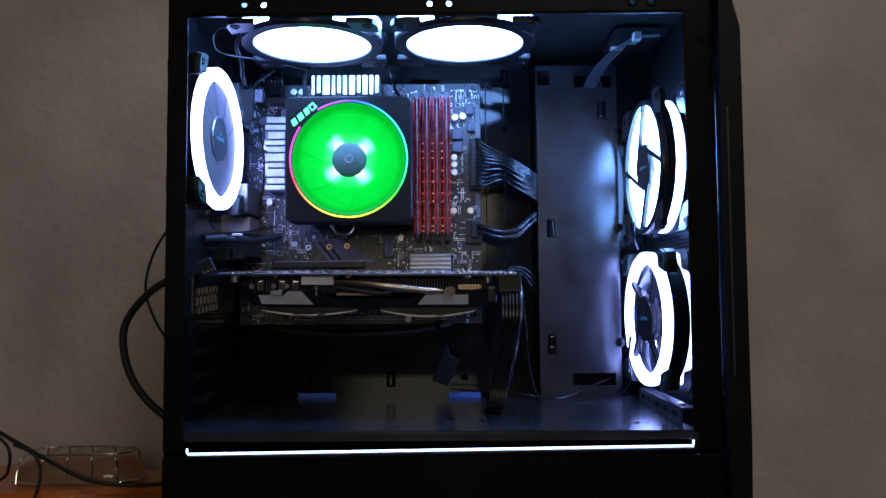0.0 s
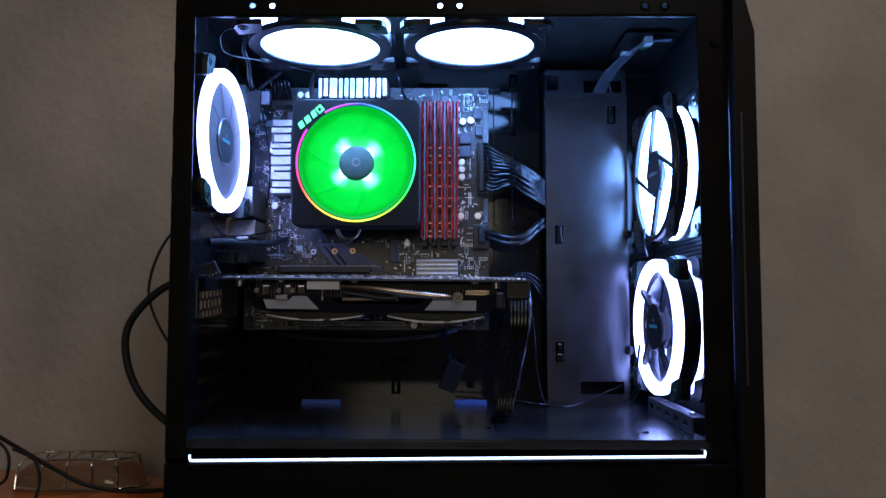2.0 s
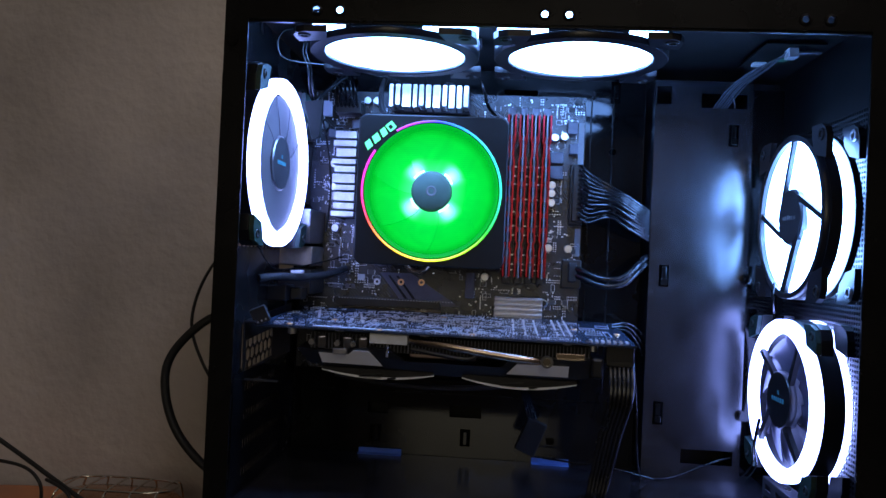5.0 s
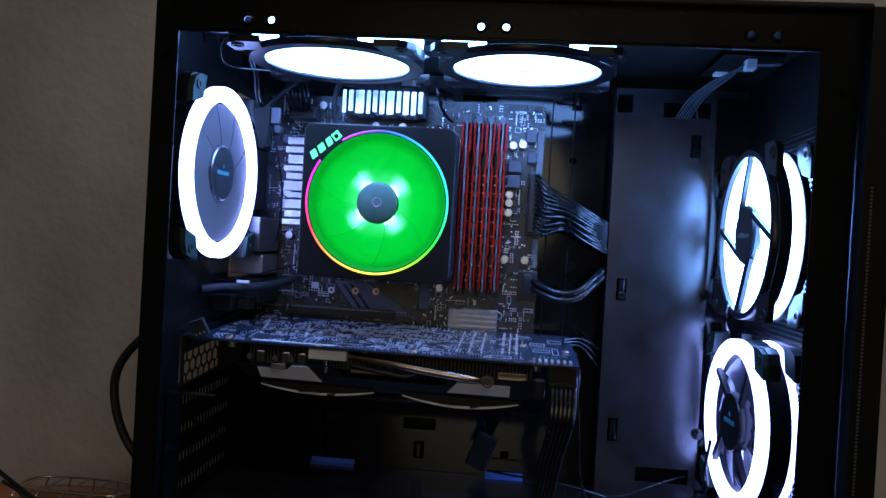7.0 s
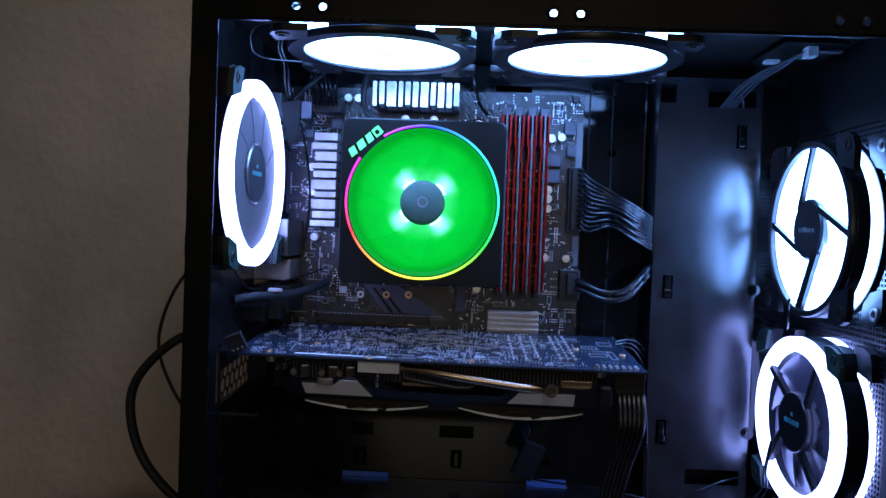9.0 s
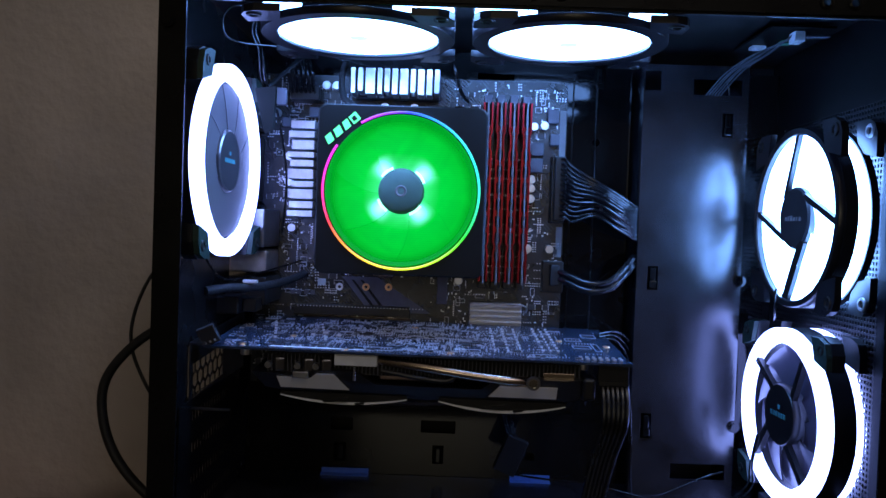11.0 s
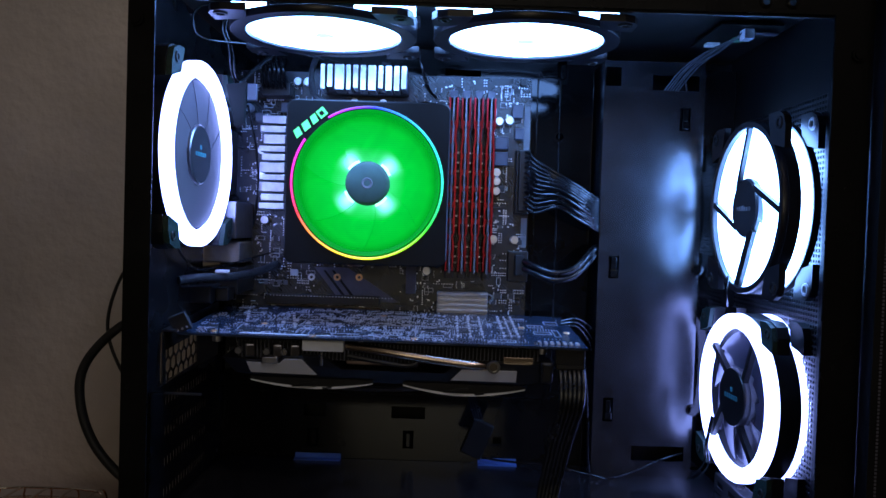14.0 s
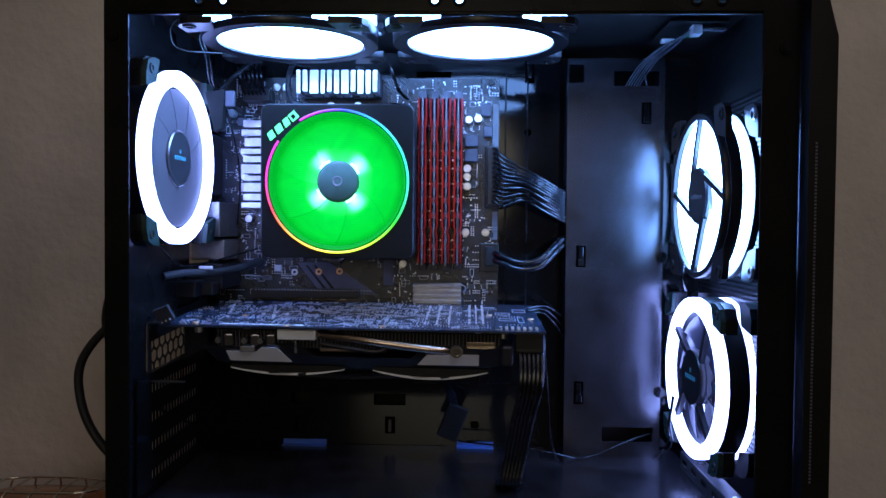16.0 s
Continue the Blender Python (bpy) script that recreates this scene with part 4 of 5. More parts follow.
def square_ring(bm, h, r, hole, z0, z1, n=12):
    """A rounded square plate with a round hole, from z0 to z1."""
    corners = rounded_square(h, r, n)
    outer = []
    for i, (x, y) in enumerate(corners):
        x2, y2 = corners[(i + 1) % len(corners)]
        steps = 24 if math.hypot(x2 - x, y2 - y) > h else 1
        outer += [(x + (x2 - x) * q / steps, y + (y2 - y) * q / steps) for q in range(steps)]
    k = len(outer)
    inner = []
    for x, y in outer:
        a = math.atan2(y, x)
        inner.append((hole * math.cos(a), hole * math.sin(a)))
    inset = [(x * (1 - 0.0009 / h), y * (1 - 0.0009 / h)) for x, y in outer]
    lay = [[bm.verts.new((x, y, z)) for x, y in pts] for pts, z in ((outer, z1 - 0.0009), (inset, z1), (inner, z1), (inner, z0), (outer, z0))]
    for i in range(k):
        j = (i + 1) % k
        for a, b in ((0, 1), (1, 2), (2, 3), (3, 4), (4, 0)):
            bm.faces.new((lay[a][i], lay[a][j], lay[b][j], lay[b][i]))
    bmesh.ops.recalc_face_normals(bm, faces=bm.faces[:])
    return bm


shell = part("shroud", square_ring(bmesh.new(), 0.0565, 0.006, 0.0505, -0.026, 0.0), BEZEL, cooler, "matt black square shroud")
bm = bmesh.new()
lathe(bm, [(0.0513, 0.0004), (0.0521, 0.0011), (0.0529, 0.0004), (0.0521, 0.0)], 120, a0=146, a1=482)
part("light_ring", bm, RAINBOW, cooler, "thin ring of rainbow light", smooth=True)
# well, backing and blades show the hub's light by their own emission
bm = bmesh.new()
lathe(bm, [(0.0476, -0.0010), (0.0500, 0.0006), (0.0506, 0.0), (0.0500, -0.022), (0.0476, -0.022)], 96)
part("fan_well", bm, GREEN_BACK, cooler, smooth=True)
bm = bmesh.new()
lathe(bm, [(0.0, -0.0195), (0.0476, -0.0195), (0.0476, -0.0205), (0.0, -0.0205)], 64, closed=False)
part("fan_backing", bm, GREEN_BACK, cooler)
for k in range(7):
    part("blade", fan_blade(bmesh.new(), 0.014, 0.0468, k * 360 / 7 + 8, 51.2, -0.0090, -0.0060, twist=-24, thick=0.0004), GREEN_BLADE, cooler, "clear fan blade with green light painted in" if k == 0 else "", smooth=True)
bm = bmesh.new()
lathe(bm, [(0.0, -0.0012), (0.0128, -0.0014), (0.0149, -0.0028), (0.0154, -0.0045), (0.0154, -0.018), (0.0, -0.018)], 48, closed=False)
# the fan's green glow is mixed into the hub's grey
hub = part("hub", bm, material("green_tinted_hub", (0.075, 0.15, 0.115), 0.6, 0.0, 0.2, 60), cooler, "domed grey hub with green glow in its colour", smooth=True)
bm = bmesh.new()
lathe(bm, [(0.0022, -0.0012), (0.0034, -0.0008), (0.0040, -0.0012)], 24, closed=False)
part("hub_mark", bm, GREY_PRINT, hub)
for a in (38, 128, 218, 308):
    bm = bmesh.new()
    lathe(bm, [(0.0152, -0.0046), (0.0172, -0.0046), (0.0165, -0.0052), (0.0160, -0.0052)], 12, a0=a - 17, a1=a + 17)
    part("lamp", bm, GREEN_LED, cooler, "bright mint lamp by the hub")
# maker's mark as plain glowing strokes along the corner
m = Matrix.Translation((-0.0400, 0.0405, 0)) @ Matrix.Rotation(radians(41), 4, "Z")
for x0, w in ((-0.0142, 0.0062), (-0.0070, 0.0066), (0.0006, 0.0058)):
    part("glowing_mark", plate(bmesh.new(), [(x0, -0.0027), (x0 + w - 0.0012, -0.0027), (x0 + w, 0.0029), (x0 + 0.0014, 0.0029)], 0.0002, 0.0006, m), LOGO_LED, cooler)
mark = part("glowing_mark", plate(bmesh.new(), [(0.0074, -0.0030), (0.0134, -0.0030), (0.0134, 0.0030), (0.0074, 0.0030)], 0.0002, 0.0006, m), LOGO_LED, cooler)
part("dark_core", plate(bmesh.new(), [(0.0086, -0.0018), (0.0116, -0.0018), (0.0116, 0.0014), (0.0086, 0.0014)], 0.0007, 0.0009, m), BEZEL, mark)
# fins and pipes between the shroud and the board
part("fin_block", boxes((-0.050, 0.050, -0.050, 0.050, -0.092, -0.0265)), COIL, cooler, "stack of thin aluminium fins")
bm = bmesh.new()
for i in range(22):
    z = -0.030 - i * 0.0025
    box(bm, -0.0525, 0.0525, -0.0515, 0.0588, z - 0.0005, z)
part("fins", bm, ALU, cooler, kind="stuff")
part("base", boxes((-0.03, 0.03, -0.03, 0.03, -0.101, -0.0925)), COPPER, cooler)
for px, pts in ((0, [(0.030, 0.048, -0.05), (0.033, 0.0625, -0.056), (0.042, 0.0625, -0.062), (0.045, 0.045, -0.07)]),
                (1, [(-0.033, 0.050, -0.045), (-0.033, 0.0625, -0.050)]), (2, [(0.018, 0.050, -0.045), (0.018, 0.0625, -0.050)]),
                (3, [(-0.028, -0.048, -0.07), (-0.022, -0.060, -0.075), (-0.010, -0.060, -0.08), (-0.004, -0.048, -0.085)])):
    part("heat_pipe", tube(bmesh.new(), pts, 0.0022, 10), COPPER, cooler, smooth=True)

# ---- graphics card: local x along the card, y towards the board, z up; the top face of its board at z = 0 ----
card = thing("graphics_card", "dark graphics card with bare back, copper pipe and white-trimmed shroud", "graphics card")
card.matrix_basis = pose(0, 0.685, 0.2352, 3.1, 0.45, 0)
part("board", boxes((-0.187, 0.0805, -0.127, -0.006, -0.0016, 0.0)), GPU_PCB, card)
part("edge_contacts", boxes((-0.150, -0.066, -0.006, 0.004, -0.0014, -0.0002)), GOLD, card)
rng = random.Random(11)
tiny = {"solder": [], "chip": [], "print": [], "pin": []}


def lay(kind, x0, x1, y0, y1, h):
    if -0.183 < x0 and x1 < 0.078 and -0.125 < y0 and y1 < -0.009:
        if kind == "solder":
            x1, y1 = x0 + (x1 - x0) * 0.78, y0 + (y1 - y0) * 0.78
        tiny[kind].append((x0, x1, y0, y1, 0.0, h))


for i in range(600):
    x, y = min(rng.gauss(-0.070, 0.060), rng.uniform(0.015, 0.078)), rng.uniform(-0.122, -0.012)
    r = rng.random()
    if r < 0.4:
        n, deep, step = rng.randint(3, 8), rng.choice((1, 1, 1, 2)), rng.choice((0.0016, 0.0020, 0.0026))
        across = rng.random() < 0.5
        for k in range(n):
            for q in range(deep):
                u, v = (k * step, q * 0.0021) if across else (q * 0.0021, k * step)
                lay("solder", x + u, x + u + 0.0008, y + v, y + v + 0.0007, 0.0005)
    elif r < 0.55:
        w, h = rng.choice(((0.004, 0.003), (0.005, 0.004), (0.003, 0.002)))
        lay("chip", x, x + w, y, y + h, 0.0011)
        for k in range(4):
            for side in (y - 0.0008, y + h):
                lay("solder", x + w * (0.08 + 0.24 * k), x + w * (0.2 + 0.24 * k), side, side + 0.0008, 0.0005)
    elif r < 0.8:
        for k in range(rng.randint(3, 7)):
            u, v = x + rng.uniform(-0.005, 0.005), y + rng.uniform(-0.005, 0.005)
            lay("solder", u, u + rng.choice((0.0008, 0.0016)), v, v + 0.0008, 0.0006)
    else:
        w, h = rng.choice(((0.006, 0.004), (0.009, 0.003), (0.003, 0.007)))
        for f in ((0, w, 0, 0.0004), (0, w, h, h + 0.0004), (0, 0.0004, 0, h), (w, w + 0.0004, 0, h)):
            lay("print", x + f[0], x + f[1], y + f[2], y + f[3], 0.0002)


def dot(x, y, r):
    """A soldered pin: two crossed low blocks."""
    tiny["pin"] += [(x - r, x + r, y - r * 0.6, y + r * 0.6, 0.0, 0.0011), (x - r * 0.6, x + r * 0.6, y - r, y + r, 0.0, 0.0010)]


# soldered pin rows of the power stages
for k in range(9):
    for col in range(3):
        dot(-0.004 + col * 0.0085, -0.026 - k * 0.0098, 0.0008)
for k in range(9):
    for c in range(3):
        dot(0.028 + c * 0.005, -0.020 - k * 0.0098, 0.0009 if c != 1 else 0.0006)
for k in range(7):
    for c in range(2):
        dot(0.050 + k * 0.0042, -0.114 - c * 0.005, 0.0010)
for col in range(2):
    for k in range(6):
        dot(-0.162 + col * 0.034 + k * 0.0022, -0.040 - k * 0.0105, 0.0009)
for x, y in ((-0.128, -0.078), (-0.120, -0.070), (-0.118, -0.086), (-0.110, -0.078)):
    dot(x, y, 0.0013)
# printed frames
for x, y, w, h in ((0.048, -0.06, 0.011, 0.010), (0.062, -0.045, 0.010, 0.012), (0.050, -0.085, 0.012, 0.009), (0.064, -0.092, 0.004, 0.024), (0.020, -0.118, 0.014, 0.008),
                   (-0.090, -0.119, 0.020, 0.009), (-0.062, -0.110, 0.018, 0.010), (-0.122, -0.062, 0.016, 0.022), (-0.055, -0.072, 0.040, 0.040), (-0.165, -0.052, 0.016, 0.012), (-0.030, -0.112, 0.016, 0.008)):
    for a in ((x, x + w, y, y + 0.0005), (x, x + w, y + h, y + h + 0.0005), (x, x + 0.0005, y, y + h), (x + w, x + w + 0.0005, y, y + h + 0.0005)):
        tiny["print"].append((*a, 0.0, 0.0002))
fast_part("solder_joints", tiny["solder"], PAD, card)
fast_part("soldered_pins", tiny["pin"], SOLDER, card)
fast_part("small_chips", tiny["chip"], CHIP, card)
fast_part("printed_marks", tiny["print"], PAD, card)
part("barcode_label", boxes((-0.148, -0.088, -0.1225, -0.1195, 0.0001, 0.0004)), CREAM, card, "white serial label strip")
bm = bmesh.new()
lathe(bm, [(0.0026, 0.0002), (0.0036, 0.0002), (0.0036, 0.0004), (0.0026, 0.0004)], 24, Matrix.Translation((-0.027, -0.105, 0)))
part("approval_mark", bm, CREAM, card)
for x, y in ((-0.166, -0.118), (-0.100, -0.122), (-0.033, -0.118), (-0.140, -0.085), (0.043, -0.062), (0.074, -0.075), (-0.060, -0.035)):
    bm = bmesh.new()
    lathe(bm, [(0.0012, 0.0), (0.0026, 0.0), (0.0023, 0.0006), (0.0014, 0.0006)], 18, Matrix.Translation((x, y, 0)))
    part("screw_ring", bm, GOLD, card, smooth=True)
# bracket with honeycomb vents
bm = bmesh.new()
wall_with_holes(bm, "x", -0.1957, 0.001, -0.131, -0.008, -0.0405, 0.002, [(-0.126, -0.062, -0.0345, -0.0125)])
box(bm, -0.1947, -0.170, -0.131, -0.128, -0.0405, -0.0395)
box(bm, -0.1947, -0.187, -0.131, -0.115, 0.0008, 0.0020)
bracket = part("bracket", bm, GUN, card, "steel slot bracket with honeycomb vents")
bm = bmesh.new()
for row in range(3):
    for k in range(7):
        cy, cz = -0.1265 + k * 0.0104 + (row % 2) * 0.0052, -0.0325 + row * 0.0090
        hexes = [[(r * math.sin(math.pi / 3 * q), r * math.cos(math.pi / 3 * q)) for q in range(6)] for r in (0.00602, 0.00490)]
        ring = [[[bm.verts.new((x, cy + u, cz + v)) for u, v in h] for h in hexes] for x in (-0.1954, -0.1948)]
        for q in range(6):
            n = (q + 1) % 6
            for f in (0, 1):
                bm.faces.new((ring[f][0][q], ring[f][0][n], ring[f][1][n], ring[f][1][q]))
            bm.faces.new((ring[0][1][q], ring[0][1][n], ring[1][1][n], ring[1][1][q]))
bmesh.ops.recalc_face_normals(bm, faces=bm.faces[:])
part("honeycomb_grille", bm, GUN, bracket)
place = pose(-0.1835, -0.123, 0.0006, 12, -24, 0)
tab = boxes((-0.0058, 0.0058, -0.0020, 0.0020, 0.0, 0.012), bevel=0.0005)
bmesh.ops.transform(tab, matrix=place, verts=tab.verts)
tab = part("header_plug", tab, CHIP, card, "small dark three-pin plug")
for k in (-1, 0, 1):
    bm = boxes((k * 0.0032 - 0.0006, k * 0.0032 + 0.0006, -0.0026, -0.0021, 0.0016, 0.0030))
    bmesh.ops.transform(bm, matrix=place, verts=bm.verts)
    part("pin", bm, SOLDER, tab)
# cooler below
part("fin_block", boxes((-0.150, 0.050, -0.118, -0.010, -0.0165, -0.0040)), DARK, card)
bm = bmesh.new()
for i in range(80):
    x = -0.149 + i * 0.0025
    box(bm, x, x + 0.0005, -0.121, -0.009, -0.0160, -0.0045)
part("cooling_fins", bm, COIL, card, kind="stuff")
part("cold_plate_end", boxes((-0.106, -0.079, -0.1255, -0.100, -0.0095, -0.0022), bevel=0.0006), CREAM, card, "pale block end")
part("heat_pipe", tube(bmesh.new(), [(-0.080, -0.118, -0.0065), (-0.050, -0.1235, -0.0085), (-0.015, -0.1245, -0.0125), (0.012, -0.1235, -0.0150), (0.022, -0.114, -0.0150), (0.024, -0.095, -0.014)], 0.0031, 12), PIPE, card, smooth=True)
part("heat_pipe", tube(bmesh.new(), [(-0.070, -0.105, -0.0075), (-0.030, -0.119, -0.0130), (-0.015, -0.112, -0.0160)], 0.0028, 12), PIPE, card, smooth=True)
for x, lean in ((-0.1435, 24), (-0.1250, 22), (-0.1135, 20)):
    bm = boxes((-0.0032, 0.0032, -0.0090, 0.0090, -0.0045, 0.0045), bevel=0.0012)
    bmesh.ops.transform(bm, matrix=pose(x, -0.1165, -0.0105, 0, 0, lean), verts=bm.verts)
    clamp = part("clamp", bm, GUN, card, "dark metal clamp bar")
    bm = cyl(0.0021, (x - 0.0038, -0.1275, -0.0105), (x - 0.0036, -0.1240, -0.0105), 16)
    part("clamp_screw", bm, STEEL, clamp, smooth=True)
part("clamp_foot", boxes((-0.1320, -0.1215, -0.1270, -0.1180, -0.0185, -0.0140), bevel=0.0008), DULL_ALU, card)
part("cooler_plate", boxes((-0.078, -0.030, -0.1170, -0.1080, -0.0195, -0.0100), bevel=0.0010), material("rose_metal", (0.34, 0.26, 0.25), 0.4, 1.0, 0.2, 60), card, "dull rose metal plate")
part("spring_screw", cyl(0.0010, (-0.093, -0.1255, -0.0185), (-0.093, -0.1255, -0.0100), 10), STEEL, card, smooth=True)
for x in (-0.165, -0.130, -0.068, 0.034, 0.052):
    part("component", cyl(0.0034, (x, -0.113, -0.0016), (x, -0.113, -0.0075), 14), ALU, card, smooth=True)
part("copper_plate", boxes((0.026, 0.046, -0.122, -0.105, -0.0150, -0.0090), bevel=0.0006), PIPE, card)
bm = bmesh.new()
lathe(bm, [(0.0028, -0.0015), (0.0042, -0.0015), (0.0045, 0.0), (0.0042, 0.0015), (0.0028, 0.0015)], 24, Matrix.Translation((0.0195, -0.1265, -0.0150)) @ Matrix.Rotation(radians(90), 4, "X"))
part("pipe_collar", bm, GUN, card, smooth=True)
part("pipe_end", cyl(0.0027, (0.0195, -0.1270, -0.0150), (0.0195, -0.1200, -0.0150), 20, 0.0027), CHROME, card, "polished pipe end", smooth=True)
part("dark_pipe", tube(bmesh.new(), [(-0.076, -0.1235, -0.0120), (-0.050, -0.1250, -0.0155), (-0.036, -0.1250, -0.0165), (-0.030, -0.1235, -0.0140), (-0.029, -0.118, -0.0110)], 0.0016, 10), PLASTIC, card, smooth=True)
shroud_pts = [(-0.158, -0.0155), (-0.124, -0.0170), (-0.118, -0.0130), (-0.092, -0.0130), (-0.080, -0.0215), (-0.013, -0.0215), (-0.002, -0.0125), (0.040, -0.0130), (0.056, -0.0110), (0.058, -0.0195), (0.048, -0.0265), (0.020, -0.0310), (-0.120, -0.0310), (-0.150, -0.0265)]
bm = plate(bmesh.new(), shroud_pts, -0.126, -0.008, turned_xz)
for v in bm.verts:                       # the front face leans inwards towards its lower edge
    if v.co.y < -0.1:
        v.co.y += max(0.0, -0.0150 - v.co.z) * 0.55
shroud = part("shroud", bm, PLASTIC, card, "black faceted fan shroud")
for pts in ([(-0.142, -0.0180), (-0.121, -0.0186), (-0.117, -0.0150), (-0.106, -0.0150), (-0.0965, -0.0262), (-0.140, -0.0258)], [(-0.008, -0.0262), (-0.001, -0.0178), (0.035, -0.0176), (0.035, -0.0260)]):
    bm = plate(bmesh.new(), pts, -0.1272, -0.1180, turned_xz)
    for v in bm.verts:
        v.co.y += max(0.0, -0.0150 - v.co.z) * 0.55
    part("white_trim", bm, WHITE_SHROUD, shroud, "white plastic trim")
tip = boxes((0.050, 0.0585, -0.128, -0.112, -0.0245, -0.0100), bevel=0.002)
part("shroud_tip", tip, PLASTIC, shroud)
for fx, drop in ((-0.100, 0.0046), (0.001, 0.0056)):
    span = [(-0.0405 + 0.0810 * q / 20) for q in range(21)]
    sag = [drop * (1 - (u / 0.0405) ** 2) for u in span]
    upper = [(fx + u, -0.0308 - d * 0.80) for u, d in zip(span, sag)]
    lower = [(fx + u, -0.0314 - d) for u, d in zip(span, sag)]
    part("fan_skirt", plate(bmesh.new(), [(fx - 0.0405, -0.0290), (fx + 0.0405, -0.0290)] + [(x, z + 0.0001) for x, z in upper[::-1]], -0.1192, -0.1120, turned_xz), PLASTIC, shroud)
    part("white_lip", plate(bmesh.new(), upper + lower[::-1], -0.1198, -0.1176, turned_xz), WHITE_SHROUD, shroud, "curved white lip under the shroud")
    part("fan_rotor", cyl(0.0145, (fx, -0.080, -0.0355), (fx, -0.080, -0.0315), 28), PLASTIC, card, smooth=True)
    for k in range(9):
        bm = fan_blade(bmesh.new(), 0.014, 0.0420, k * 40, 34, -0.0345, -0.0315, 4)
        bmesh.ops.translate(bm, vec=(fx, -0.080, 0), verts=bm.verts)
        part("fan_blade", bm, PLASTIC, card, smooth=True)
part("power_socket", boxes((0.060, 0.0795, -0.124, -0.108, -0.0125, -0.0018), bevel=0.0006), PLASTIC, card)

# ---- cables inside ----
def cable(name, label, wires, m=SLEEVE, r=0.0011, seg=8, plugs=()):
    c = thing(name, label, "cable", wires[0][0])
    for w in wires:
        part("wire", tube(bmesh.new(), w, r, seg, 7), m, c, smooth=True)
    for b, pm in plugs:
        part("plug", boxes(b, bevel=0.0006), pm, c)
    return c


rng = random.Random(7)
wires = []
for i in range(12):
    f = i / 11
    z0 = 0.363 - 0.043 * f
    z1 = 0.3295 - 0.024 * f
    b = 0.648 + 0.010 * abs(f - 0.4) + rng.uniform(-0.002, 0.002)
    wires.append([(0.0455, 0.676, z0), (0.0475, 0.664, z0 + 0.001), (0.055, b + 0.004, z0 - 0.003 - 0.004 * (1 - f)), (0.071, b, 0.347 - 0.025 * f + rng.uniform(-0.001, 0.001)),
                  (0.088, b + 0.006, 0.338 - 0.025 * f), (0.1045, 0.672, z1), (0.108, 0.690, z1)])
cable("main_power_cable", "flat bundle of black power wires into the board", wires, r=0.0012, plugs=[((0.0415, 0.050, 0.668, 0.6758, 0.318, 0.3655), PLASTIC)])
wires = []
for k, z in enumerate((0.279, 0.2735)):
    wires.append([(0.046, 0.672, z), (0.054, 0.664, z - 0.003), (0.068, 0.656, z - 0.008), (0.084, 0.658, z - 0.006), (0.096, 0.664, z + 0.004), (0.104, 0.676, z + 0.011), (0.108, 0.690, z + 0.012)])
cable("data_cable", "two flat black data cables curving into the tray", wires, r=0.0026, seg=10, plugs=[((0.041, 0.0475, 0.668, 0.6775, 0.2675, 0.2835), RUBBER)])
wires = []
for i in range(6):
    x = 0.0625 + i * 0.0030
    wires.append([(x, 0.572, 0.2170), (x + 0.001, 0.562, 0.2095), (x * 0.95 + 0.004, 0.557, 0.190), (x * 0.9 + 0.003, 0.566, 0.165), (x * 0.85 + 0.002, 0.574, 0.135), (x * 0.8 + 0.002, 0.576, 0.116), (x * 0.8, 0.600, 0.1100)])
cable("card_power_cable", "flat black power cable hanging from the graphics card", wires, r=0.0016, plugs=[((0.0605, 0.0795, 0.562, 0.572, 0.2125, 0.2222), PLASTIC)])
cable("thin_lead", "thin black lead hanging beside the power cable", [[(0.080, 0.574, 0.219), (0.0815, 0.566, 0.200), (0.084, 0.570, 0.175), (0.087, 0.580, 0.148), (0.097, 0.610, 0.122), (0.115, 0.655, 0.1115), (0.135, 0.668, 0.112), (0.165, 0.672, 0.124), (0.178, 0.668, 0.130)]], r=0.0009)
cable("sleeved_lead", "black lead curving behind the power cable", [[(0.085, 0.655, 0.225), (0.088, 0.645, 0.205), (0.085, 0.64, 0.18), (0.079, 0.638, 0.150), (0.074, 0.64, 0.125), (0.066, 0.642, 0.112)]], r=0.0013)
for i in range(3):
    cable("card_side_lead", "thin dark lead behind the card's end", [[(0.074, 0.640, 0.2355 - i * 0.002), (0.088, 0.650, 0.2365 - i * 0.003), (0.100, 0.665, 0.230 - i * 0.006), (0.108, 0.690, 0.222 - i * 0.008)]], r=0.0008)
# loose plug below the board
cable("loose_fan_plug", "black plug hanging loose on thin wires", [[(0.004 + i * 0.0016, 0.684, 0.184), (0.007 + i * 0.0016, 0.672, 0.172), (0.010 + i * 0.002, 0.664, 0.162), (0.013 + i * 0.002, 0.660, 0.152)] for i in range(4)], r=0.0007)
plug = thing("loose_connector", "black rectangular connector hanging above the floor", "connector", (0.015, 0.66, 0.14))
bm = boxes((-0.0085, 0.0085, -0.004, 0.004, -0.014, 0.014), bevel=0.0008)
bmesh.ops.transform(bm, matrix=pose(0.015, 0.660, 0.139, 0, 22, 0), verts=bm.verts)
part("housing", bm, DARK, plug)
cable("floor_lead", "thin black lead lying across the rear of the shroud", [[(0.020, 0.680, 0.118), (0.045, 0.676, 0.1165), (0.070, 0.672, 0.116), (0.095, 0.668, 0.113), (0.120, 0.660, 0.1095)]], r=0.0008)
# loose bundle below the board
cable("board_edge_lead", "dark sleeved cable along the lower board edge", [[(-0.155, 0.684, 0.178), (-0.11, 0.676, 0.1735), (-0.06, 0.674, 0.1725), (-0.01, 0.678, 0.176), (0.02, 0.686, 0.182)]], r=0.0024, m=BRAID)
